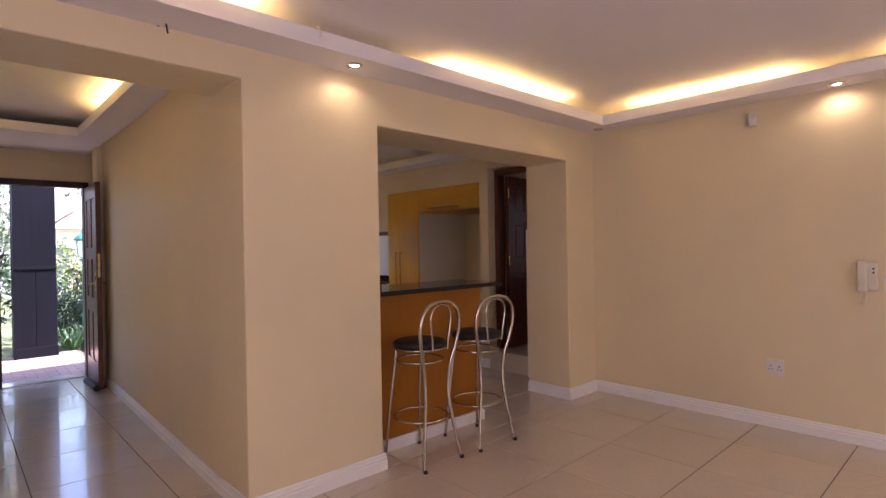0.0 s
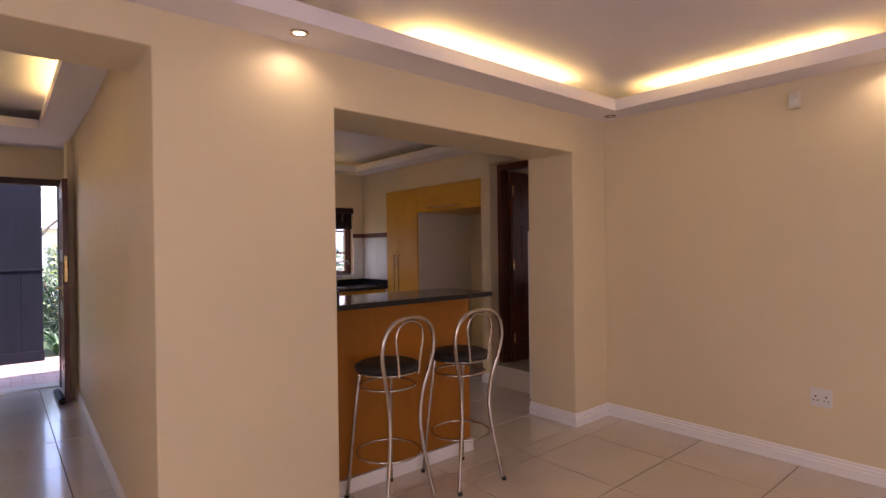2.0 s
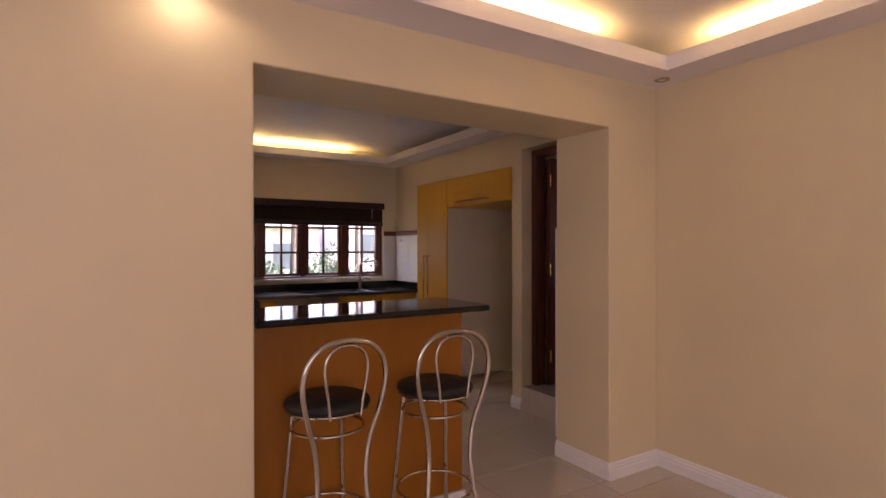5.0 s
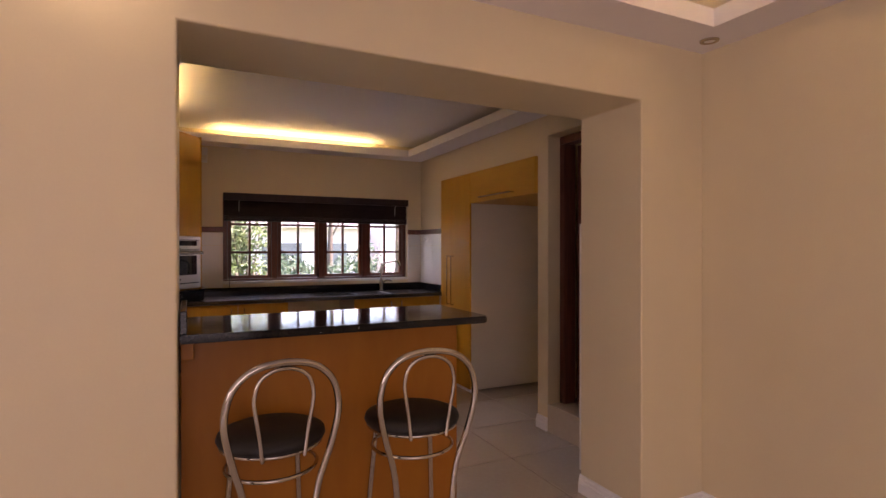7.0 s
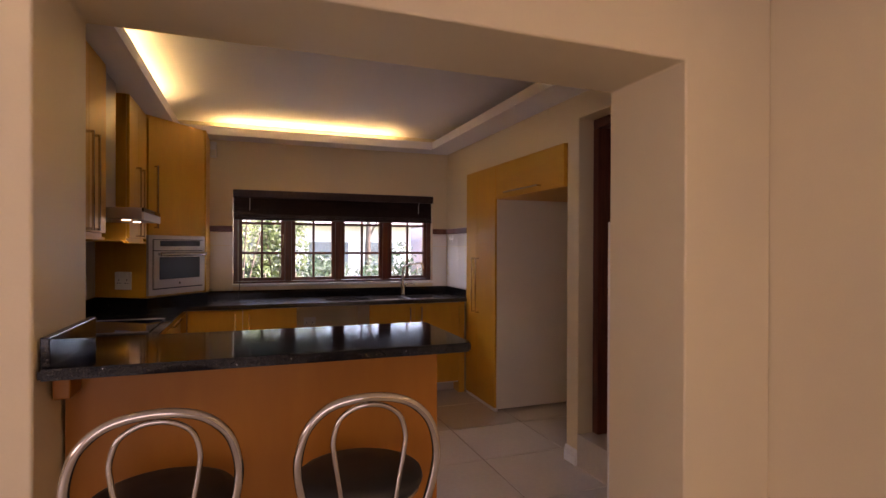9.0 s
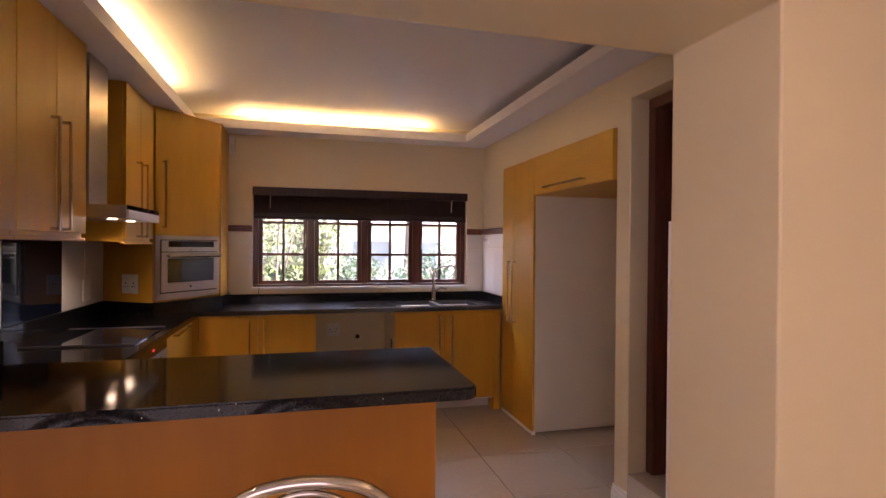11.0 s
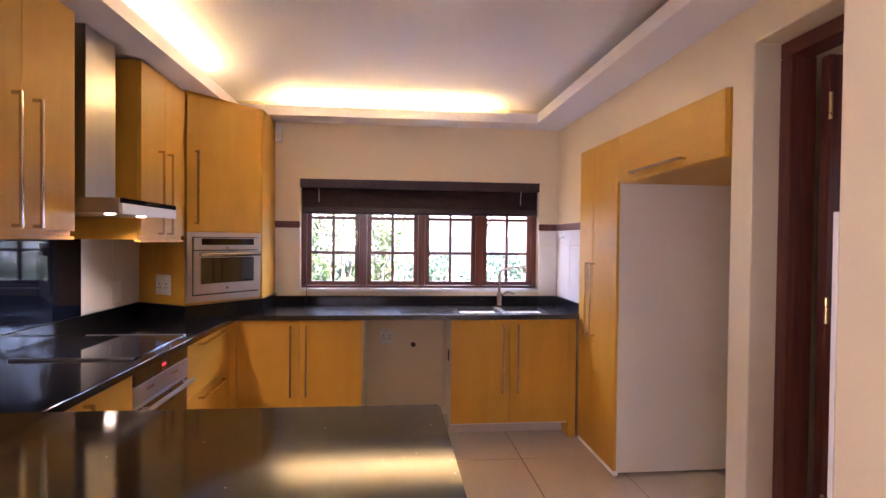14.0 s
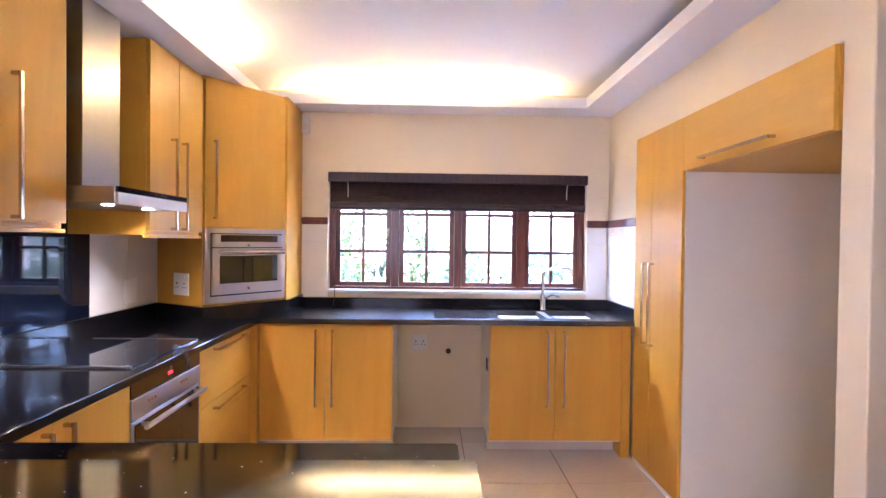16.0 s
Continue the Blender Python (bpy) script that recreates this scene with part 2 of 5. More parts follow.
def tube(bm, pts, r, seg=10, closed=False):
    """A bent pipe through pts."""
    pts = [Vector(p) for p in pts]
    n = len(pts)
    rings = []
    side = None
    for i, p in enumerate(pts):
        if closed:
            d = pts[(i + 1) % n] - pts[i - 1]
        else:
            d = pts[min(i + 1, n - 1)] - pts[max(i - 1, 0)]
        d.normalize()
        if side is None:
            side = d.orthogonal().normalized()
        side = (side - d * side.dot(d)).normalized()
        up = d.cross(side)
        rings.append([bm.verts.new(p + r * (math.cos(2 * math.pi * k / seg) * side + math.sin(2 * math.pi * k / seg) * up)) for k in range(seg)])
    for i in range(n if closed else n - 1):
        a, b = rings[i], rings[(i + 1) % n]
        for k in range(seg):
            f = bm.faces.new((a[k], a[(k + 1) % seg], b[(k + 1) % seg], b[k]))
            f.smooth = True
    if not closed:
        bm.faces.new(rings[0][::-1]), bm.faces.new(rings[-1])
    return bm


def smooth_path(pts, steps=6):
    """A Catmull-Rom line through pts."""
    pts = [Vector(p) for p in pts]
    out = []
    for i in range(len(pts) - 1):
        p0, p1, p2, p3 = pts[max(i - 1, 0)], pts[i], pts[i + 1], pts[min(i + 2, len(pts) - 1)]
        for k in range(steps):
            t = k / steps
            out.append(0.5 * (2 * p1 + (p2 - p0) * t + (2 * p0 - 5 * p1 + 4 * p2 - p3) * t * t + (3 * p1 - p0 - 3 * p2 + p3) * t ** 3))
    return out + [pts[-1]]


def lathe(bm, prof, centre, seg=24):
    rings = [[bm.verts.new((centre[0] + r * math.cos(2 * math.pi * k / seg), centre[1] + r * math.sin(2 * math.pi * k / seg), centre[2] + z)) for k in range(seg)] for r, z in prof]
    for a, b in zip(rings, rings[1:]):
        for k in range(seg):
            bm.faces.new((a[k], a[(k + 1) % seg], b[(k + 1) % seg], b[k])).smooth = True
    bm.faces.new(rings[0][::-1]), bm.faces.new(rings[-1])
    return bm


def turned(bm, m):
    bmesh.ops.transform(bm, matrix=m, verts=bm.verts)
    return bm


def mesh_of(name, bm, material):
    me = bpy.data.meshes.new(name)
    bm.to_mesh(me)
    bm.free()
    me.materials.append(material)
    return me


def base_of(ob):
    p = Vector((0, 0, 0))
    while ob is not None:
        p = p + ob.location
        ob = ob.parent
    return p


def part(name, bm, material, parent, label=""):
    """One mesh under a thing; bm is given in world places."""
    bmesh.ops.translate(bm, verts=bm.verts, vec=-base_of(parent))
    ob = new(name, mesh_of(name, bm, material))
    ob.parent = parent
    return tagged(ob, label)


def thing(name, place, label, category, group=""):
    ob = new(name)
    ob.location = place
    ob.empty_display_size = 0.1
    return tagged(ob, label, category, group)


def solo(name, bm, material, label, category, place, group=""):
    """A thing that is one mesh."""
    bmesh.ops.translate(bm, verts=bm.verts, vec=-Vector(place))
    ob = new(name, mesh_of(name, bm, material))
    ob.location = place
    return tagged(ob, label, category, group)


def structure(name, bm, material, label, category, round_edges=0.0):
    ob = new(name, mesh_of(name, bm, material))
    if round_edges:
        mod = ob.modifiers.new("edges", "BEVEL")
        mod.width, mod.segments, mod.limit_method = round_edges, 3, "ANGLE"
    return tagged(ob, label, category, kind="structure")


def ring(bm, o, i, z0, z1):
    """A flat frame: outer and inner rectangles (x0, x1, y0, y1)."""
    def loop(r, z):
        return [bm.verts.new(p) for p in ((r[0], r[2], z), (r[1], r[2], z), (r[1], r[3], z), (r[0], r[3], z))]
    ol, il, oh, ih = loop(o, z0), loop(i, z0), loop(o, z1), loop(i, z1)
    for k in range(4):
        j = (k + 1) % 4
        bm.faces.new((ol[k], ol[j], il[j], il[k])), bm.faces.new((oh[k], ih[k], ih[j], oh[j]))
        bm.faces.new((ol[k], oh[k], oh[j], ol[j])), bm.faces.new((il[k], il[j], ih[j], ih[k]))
    bmesh.ops.recalc_face_normals(bm, faces=bm.faces)
    return bm


# ---- plan ----
FRONT, BACK = 6.55, 7.00          # faces of the wall between living room and kitchen
EAST = 13.50                      # inner face of the east wall
KW, KN = 10.38, 10.32             # kitchen west and north wall faces
OPL, OPR, OPT = 11.008, 13.06, 2.122
TOPZ = 2.78
WEST, SOUTH = 6.3, 0.6
HALLW, DOORY = 8.35, 10.90

structure("wall_middle", upright([(WEST, 0), (HALLW, 0), (HALLW, 2.26), (10.155, 2.26), (10.155, 0), (OPL, 0), (OPL, OPT + 0.014), (OPR, OPT), (OPR, 0), (EAST, 0), (EAST, TOPZ), (WEST, TOPZ)], FRONT, BACK, "x"),
          PLASTER, "cream painted plaster wall with two openings", "wall", 0.008)
structure("wall_east", upright([(SOUTH, 0), (7.02, 0), (7.02, 2.245), (7.89, 2.245), (7.89, 0), (8.02, 0), (8.02, 2.115), (9.72, 2.115), (9.72, 0), (KN + 0.23, 0), (KN + 0.23, TOPZ), (SOUTH, TOPZ)], EAST, EAST + 0.22, "y"),
          PLASTER, "cream painted plaster wall with doorway and fridge niche", "wall", 0.006)
bm = bmesh.new()
box(bm, KW - 0.2, 11.35, KN, KN + 0.23, 0, TOPZ)
box(bm, 13.33, EAST, KN, KN + 0.23, 0, TOPZ)
box(bm, 11.35, 13.33, KN, KN + 0.23, 0, 1.045)
box(bm, 11.35, 13.33, KN, KN + 0.23, 1.945, TOPZ)
structure("wall_north", bm, PLASTER, "cream painted kitchen wall around the window", "wall")
structure("wall_hall", prism(bmesh.new(), [(10.1555, BACK - 0.012), (10.3, BACK - 0.012), (10.3, BACK), (KW, BACK), (KW, DOORY + 0.23), (10.25, DOORY + 0.23)], 0, TOPZ), PLASTER, "cream painted wall between hall and kitchen", "wall")
structure("wall_entrance", upright([(HALLW, 0), (9.37, 0), (9.37, 2.167), (10.20, 2.167), (10.20, 0), (10.24, 0), (10.24, TOPZ), (HALLW, TOPZ)], DOORY, DOORY + 0.23, "x"), PLASTER, "cream painted wall round the entrance door", "wall")
structure("wall_hall_west", B(HALLW - 0.22, HALLW, BACK, DOORY + 0.23, 0, TOPZ, 0), PLASTER, "cream painted hall wall", "wall")
structure("wall_west", upright([(SOUTH, 0), (2.0, 0), (2.0, TOPZ), (SOUTH, TOPZ)], WEST - 0.22, WEST, "y"), PLASTER, "cream painted living room wall", "wall")
structure("wall_west_rest", B(WEST - 0.22, WEST, 2.0, BACK, 0, TOPZ, 0), PLASTER, "cream painted living room wall", "wall")
structure("wall_south", B(WEST - 0.22, EAST + 0.22, SOUTH - 0.22, SOUTH, 0, TOPZ, 0), PLASTER, "cream painted living room wall", "wall")
# niche behind the tall cabinets, and the room behind the kitchen door
bm = bmesh.new()
box(bm, EAST + 0.22, 14.43, 7.92, 8.02, 0, TOPZ)
box(bm, EAST + 0.22, 14.43, 9.72, 9.82, 0, TOPZ)
box(bm, 14.35, 14.43, 8.02, 9.72, 0, TOPZ)
box(bm, EAST + 0.22, 14.35, 8.02, 9.72, 2.115, 2.2)
structure("wall_niche", bm, PLASTER, "cream plastered niche for cabinets and fridge", "wall")
bm = bmesh.new()
box(bm, 15.6, 15.7, 6.0, 7.92, 0, TOPZ)
box(bm, 14.43, 15.7, 7.92, 8.02, 0, TOPZ)
box(bm, EAST + 0.22, 15.7, 5.9, 6.0, 0, TOPZ)
structure("wall_side_room", bm, PLASTER, "pale plaster walls of the room past the door", "wall")
structure("ceiling_side_room", B(EAST + 0.22, 15.6, 6.0, 7.92, 2.6, 2.7, 0), CEILING, "plain white ceiling of the side room", "ceiling")
structure("floor_side_room", B(EAST + 0.02, 15.6, 6.0, 7.92, 0.0, 0.203, 0), TILE, "raised floor of the side room", "floor")

# ceilings: flat upper ceiling, dropped border and lip
def coffer(name, room, inner, soffit, lip, upper, label):
    bm = bmesh.new()
    ring(bm, room, inner, soffit, soffit + 0.03)
    grown = (inner[0] - 0.03, inner[1] + 0.03, inner[2] - 0.03, inner[3] + 0.03)
    ring(bm, grown, inner, soffit + 0.03, lip)
    box(bm, room[0], room[1], room[2], room[3], upper, upper + 0.06)
    return structure(name, bm, CEILING, label, "ceiling")


coffer("ceiling_living", (WEST, EAST, SOUTH, FRONT), (WEST + 0.26, 13.245, SOUTH + 0.26, 6.29), 2.42, 2.505, 2.575, "white coffered ceiling with hidden warm cove lights")
coffer("ceiling_kitchen", (KW, EAST, BACK, KN), (10.93, 13.24, 7.42, 10.07), 2.40, 2.475, 2.56, "white coffered kitchen ceiling with hidden warm cove lights")
coffer("ceiling_hall", (HALLW, 10.2, BACK, DOORY), (8.63, 9.95, 7.25, 9.85), 2.48, 2.56, 2.64, "white coffered hall ceiling with a hidden warm cove light")
structure("roof", B(WEST - 0.6, 16.0, SOUTH - 0.6, 11.2, 2.80, 2.95, 0), GROUT, "flat roof slab over the house", "roof")

# floor bed under the tiles
bm = bmesh.new()
box(bm, WEST, EAST + 0.02, SOUTH, FRONT, -0.12, -0.004)
box(bm, HALLW, EAST + 0.02, FRONT, BACK, -0.12, -0.004)
box(bm, HALLW, 10.25, BACK, DOORY + 0.23, -0.12, -0.004)
box(bm, KW, 14.35, BACK, KN, -0.12, -0.004)
FLOOR = structure("floor", bm, GROUT, "polished cream porcelain tiles with thin dark joints", "floor")


def skirting(name, runs, h=0.1):
    """Moulded skirting boards: runs of (x0, y0, x1, y1) with the wall to the left of the way."""
    bm = bmesh.new()
    prof = [(0, 0), (0.018, 0), (0.018, h * 0.55), (0.013, h * 0.62), (0.015, h * 0.72), (0.009, h * 0.82), (0.010, h * 0.92), (0.004, h), (0, h)]
    for x0, y0, x1, y1 in runs:
        d = Vector((x1 - x0, y1 - y0, 0))
        side = Vector((d.y, -d.x, 0)).normalized()
        a = [bm.verts.new(Vector((x0, y0, 0)) + side * p + Vector((0, 0, z))) for p, z in prof]
        b = [bm.verts.new(Vector((x1, y1, 0)) + side * p + Vector((0, 0, z))) for p, z in prof]
        for k in range(len(prof) - 1):
            bm.faces.new((a[k], b[k], b[k + 1], a[k + 1]))
        bm.faces.new(a[::-1]), bm.faces.new(b)
    bmesh.ops.recalc_face_normals(bm, faces=bm.faces)
    return structure(name, bm, SKIRT, "white moulded skirting board", "skirting board")


skirting("baseboard", [
    (10.155, FRONT, OPL + 0.018, FRONT), (OPR - 0.018, FRONT, EAST, FRONT), (EAST, FRONT, EAST, SOUTH),
    (OPR, BACK, OPR, FRONT), (EAST, BACK, OPR, BACK), (10.248, DOORY, 10.155, FRONT - 0.018),
    (OPL, FRONT, OPL, 6.74), (EAST, 8.02, EAST, 7.89), (WEST, SOUTH, WEST, FRONT), (WEST, FRONT, HALLW, FRONT)])

# ---- lights of the place ----
def tube_light(m, length, glowing=None):
    ob = thing("tube_light", (0, 0, 0), "lit warm tube light lying in the ceiling cove", "tube light", "cove lights")
    part("batten", B(-length / 2, length / 2, -0.02, 0.02, 0, 0.022), WHITEPLASTIC, ob)
    part("tube", cyl(bmesh.new(), (-length / 2 + 0.02, 0, 0.038), (length / 2 - 0.02, 0, 0.038), 0.013, 12), glowing or TUBE, ob, "glowing warm tube")
    for s in (-1, 1):
        part("end_cap", B(s * (length / 2 - 0.012) - 0.012, s * (length / 2 - 0.012) + 0.012, -0.016, 0.016, 0.022, 0.056), WHITEPLASTIC, ob)
    ob.matrix_basis = m
    return ob


tube_light(pose(12.07, 6.375, 2.45, 0, 0, 0), 1.4)
tube_light(pose(9.42, 6.375, 2.45, 0, 0, 0), 1.5)
tube_light(pose(13.33, 5.48, 2.45, 0, 0, 90), 1.2)
tube_light(pose(13.33, 3.72, 2.45, 0, 0, 90), 1.2)
tube_light(pose(12.06, 10.165, 2.43, 0, 0, 0), 1.65, TUBE_KITCHEN)
tube_light(pose(10.83, 8.75, 2.43, 0, 0, 90), 1.5, TUBE_KITCHEN)
tube_light(pose(10.04, 8.3, 2.51, 0, 0, 90), 1.8)
# unseen west tube, added to brighten the hall wall
tube_light(pose(8.5, 8.3, 2.51, 0, 0, 90), 1.8)


def downlight(x, y, z, lit=True, power=1.0):
    ob = thing("downlight", (x, y, z), "lit recessed downlight with a chrome ring in the soffit" if lit else "dim recessed downlight with a chrome ring in the corner", "downlight", "downlights")
    part("ring", lathe(bmesh.new(), [(0.028, -0.001), (0.03, -0.008), (0.044, -0.005), (0.046, 0.0)], (x, y, z)), SATIN, ob, "satin metal ring")
    part("bulb", lathe(bmesh.new(), [(0.001, -0.0035), (0.018, -0.003), (0.027, -0.0005)], (x, y, z - 0.002)), BULB if lit else WHITEPLASTIC, ob, "glowing glass bulb" if lit else "dull glass bulb")
    if lit:
        lamp("downlight_beam", "SPOT", power, (1.0, 0.82, 0.52), pose(x, y, z - 0.02, 0, 0, 0), spot=(radians(158), 0.55), radius=0.025)
    return ob


# the last one, at y 2.9, is out of view, added to warm the east wall
for x, y in ((10.75, 6.41), (13.37, 6.41), (13.385, 4.65), (13.385, 2.9)):
    downlight(x, y, 2.42, x < 13.3 or y < 6, 0.32 if x < 13 else 0.48)


# ---- living room fittings ----
def wall_socket(m, w=0.115, h=0.115, kind="double", label="white plastic double wall socket"):
    """A socket facing -y at the origin, lower middle at z 0."""
    ob = thing("wall_socket" if kind != "blank" else "blank_plate", (0, 0, 0), label, "socket" if kind != "blank" else "plate", "wall sockets")
    part("plate", B(-w / 2, w / 2, -0.01, 0, 0, h, 0.004), WHITEPLASTIC, ob)
    if kind == "double":
        for cx in (-w * 0.24, w * 0.24):
            for dx, dz, r in ((0, 0.016, 0.0055), (-0.011, -0.008, 0.0042), (0.011, -0.008, 0.0042)):
                part("hole", cyl(bmesh.new(), (cx + dx, -0.0112, h * 0.42 + dz), (cx + dx, -0.008, h * 0.42 + dz), r, 10), DARK, ob, "dark pin hole")
            part("rocker", B(cx - 0.008, cx + 0.008, -0.014, -0.009, h * 0.74, h * 0.9, 0.002), WHITEPLASTIC, ob)
    if kind == "switch":
        part("rocker", B(-0.012, 0.012, -0.014, -0.009, h * 0.35, h * 0.65, 0.002), WHITEPLASTIC, ob)
    ob.matrix_basis = m
    return ob


wall_socket(pose(EAST, 5.065, 0.39, 0, 0, -90))
wall_socket(pose(EAST, 4.40, 1.04, 0, 0, -90), 0.07, 0.115, "switch", "white plastic light switch plate")
wall_socket(pose(12.055, KN, 0.60, 0, 0, 0), 0.115, 0.115, label="white double socket on the tiled wall under the worktop")
wall_socket(pose(KW + 0.012, 9.37, 1.053, 0, 0, 90), 0.125, 0.14, "blank", "white blank cover plate on white tiles")

pir = thing("motion_sensor", (EAST, 5.18, 2.24), "small white plastic motion sensor high on the wall", "sensor")
part("body", B(EAST - 0.045, EAST, 5.15, 5.215, 2.24, 2.345, 0.012, 3), CREAMPLASTIC, pir)
part("lens", B(EAST - 0.052, EAST - 0.04, 5.16, 5.205, 2.255, 2.30, 0.006), WHITEPLASTIC, pir, "ribbed white lens")
inter = thing("intercom", (EAST, 4.52, 1.04), "cream plastic intercom handset on the wall", "intercom")
part("base", B(EAST - 0.03, EAST, 4.465, 4.56, 1.04, 1.225, 0.008, 3), CREAMPLASTIC, inter)
part("handset", B(EAST - 0.065, EAST - 0.03, 4.515, 4.57, 1.03, 1.235, 0.014, 3), CREAMPLASTIC, inter)
for z in (1.185, 1.16):
    part("button", cyl(bmesh.new(), (EAST - 0.034, 4.485, z), (EAST - 0.029, 4.485, z), 0.006, 10), DARK, inter, "small dark button")
part("cord", tube(bmesh.new(), smooth_path([(EAST - 0.045, 4.545, 1.032), (EAST - 0.03, 4.56, 0.96), (EAST - 0.02, 4.545, 0.935), (EAST - 0.02, 4.53, 0.96), (EAST - 0.02, 4.525, 1.04)]), 0.004, 8), CREAMPLASTIC, inter)
hook = thing("wall_hook", (9.79, FRONT, 2.40), "small dark screw hook above the hall opening", "hook")
part("shank", tube(bmesh.new(), smooth_path([(9.77, FRONT, 2.43), (9.775, FRONT - 0.03, 2.43), (9.79, FRONT - 0.045, 2.425), (9.80, FRONT - 0.045, 2.38)]), 0.004, 8), DARK, hook)
part("rosette", cyl(bmesh.new(), (9.772, FRONT, 2.43), (9.772, FRONT - 0.006, 2.43), 0.012, 14), DARK, hook)
alarm = thing("alarm_sensor", (11.2, KN, 2.24), "small white alarm sensor box by the ceiling", "sensor")
part("body", B(11.155, 11.21, KN - 0.05, KN, 2.23, 2.375, 0.008, 3), WHITEPLASTIC, alarm)
part("lens", B(11.16, 11.205, KN - 0.056, KN - 0.046, 2.25, 2.30, 0.005), CREAMPLASTIC, alarm, "curved lens")


# ---- bar stools ----
def bar_stool(m):
    """Back towards -y; the bent back frame runs down into the rear legs."""
    s = thing("bar_stool", (0, 0, 0), "chrome tube bar stool with round black vinyl seat", "bar stool", "bar stools")
    seat_z, sy = 0.730, 0.0
    part("seat", lathe(bmesh.new(), [(0.13, 0.0), (0.174, 0.004), (0.181, 0.018), (0.176, 0.034), (0.145, 0.046), (0.07, 0.052), (0.002, 0.053)], (0, sy, seat_z), 40), SEATBLACK, s, "round black vinyl cushion")
    part("seat_rim", tube(bmesh.new(), [(0.168 * math.cos(a), sy + 0.168 * math.sin(a), seat_z - 0.003) for a in [2 * math.pi * k / 36 for k in range(36)]], 0.006, 8, True), CHROME, s)
    half = [(0.168, -0.195, 0.0), (0.142, -0.175, 0.16), (0.115, -0.158, 0.33), (0.104, -0.150, 0.47), (0.118, -0.155, 0.61), (0.152, -0.172, 0.73), (0.175, -0.186, 0.84), (0.172, -0.192, 0.91), (0.147, -0.197, 0.973), (0.09, -0.2, 1.018), (0.0, -0.202, 1.033)]
    outer = half + [(-x, y, z) for x, y, z in half[-2::-1]]
    part("back_frame", tube(bmesh.new(), smooth_path(outer, 7), 0.0115, 12), CHROME, s, "bent chrome tube running from foot to foot")
    inn = [(0.065, -0.184, 0.724), (0.074, -0.188, 0.80), (0.088, -0.193, 0.885), (0.091, -0.195, 0.932), (0.076, -0.198, 0.980), (0.041, -0.199, 1.006), (0.0, -0.2, 1.014)]
    part("back_loop", tube(bmesh.new(), smooth_path(inn + [(-x, y, z) for x, y, z in inn[-2::-1]], 7), 0.0068, 10), CHROME, s, "inner bent chrome loop")
    for sx in (-1, 1):
        part("leg", tube(bmesh.new(), smooth_path([(sx * 0.157, 0.185, 0.0), (sx * 0.132, 0.148, 0.38), (sx * 0.11, 0.108, seat_z - 0.004)]), 0.0105, 12), CHROME, s)
        part("rubber_foot", cyl(bmesh.new(), (sx * 0.157, 0.185, 0.0), (sx * 0.156, 0.1835, 0.018), 0.0125, 12), DARK, s, "black rubber foot")
        part("rubber_foot", cyl(bmesh.new(), (sx * 0.168, -0.205, 0.0), (sx * 0.1655, -0.203, 0.018), 0.0135, 12), DARK, s, "black rubber foot")
    for z, r, cy in ((0.646, 0.152, 0.0), (0.278, 0.176, 0.0)):
        part("foot_ring" if z < 0.5 else "stay_ring", tube(bmesh.new(), [(r * math.cos(a), cy + r * math.sin(a), z) for a in [2 * math.pi * k / 44 for k in range(44)]], 0.0068, 8, True), CHROME, s)
    s.matrix_basis = m
    return s


stool = bar_stool(pose(11.300, 6.525, 0, 0, 0, 3.5))
copy_thing(stool, pose(11.812, 6.497, 0, 0, 0, -4))

# ---- breakfast bar ----
bar = thing("breakfast_bar", (11.6, 6.8, 0), "raised breakfast bar with maple front panel in dimmed red-orange", "breakfast bar")
part("front_panel", B(11.016, 12.14, 6.76, 6.785, 0.085, 1.068, 0.002), MAPLE_DIM, bar, "plain maple veneer panel, dim light put in its colour")
part("end_panel", B(12.118, 12.14, 6.787, 7.06, 0.085, 1.068, 0.002), MAPLE_DIM, bar)
part("core", B(11.016, 12.116, 6.787, 7.06, 0.0, 1.068, 0.0), MELAMINE, bar)
part("plinth", B(11.016, 12.15, 6.742, 6.758, 0.0, 0.083, 0.004), SKIRT, bar, "white skirting at the foot")
part("bracket", B(11.016, 11.058, 6.655, 6.758, 1.0, 1.068, 0.004), MAPLE_DIM, bar)


def rounded_slab(x0, x1, y0, y1, z0, z1, corners, r=0.05):
    pts = []
    for cx, cy, a0, on in ((x1, y0, -90, "se" in corners), (x1, y1, 0, "ne" in corners), (x0, y1, 90, "nw" in corners), (x0, y0, 180, "sw" in corners)):
        if on:
            ox, oy = cx + (-r if cx == x1 else r), cy + (r if cy == y0 else -r)
            pts += [(ox + r * math.cos(radians(a0 + 90 * k / 6)), oy + r * math.sin(radians(a0 + 90 * k / 6))) for k in range(7)]
        else:
            pts.append((cx, cy))
    bm = prism(bmesh.new(), pts, z0, z1)
    es = [e for e in bm.edges if abs(e.verts[0].co.z - e.verts[1].co.z) < 1e-6]
    bmesh.ops.bevel(bm, geom=es, offset=0.005, segments=2, affect="EDGES")
    return bm


solo("granite_worktop", rounded_slab(11.014, 12.197, 6.56, 7.072, 1.072, 1.102, ("se",), 0.035), GRANITE_BAR, "polished black speckled granite bar top", "worktop", (11.6, 6.7, 1.07))
solo("bar_upstand", B(11.014, 11.036, 6.575, 7.0, 1.102, 1.18, 0.003), GRANITE, "black granite upstand on the bar's wall end", "upstand", (11.04, 6.75, 1.10))

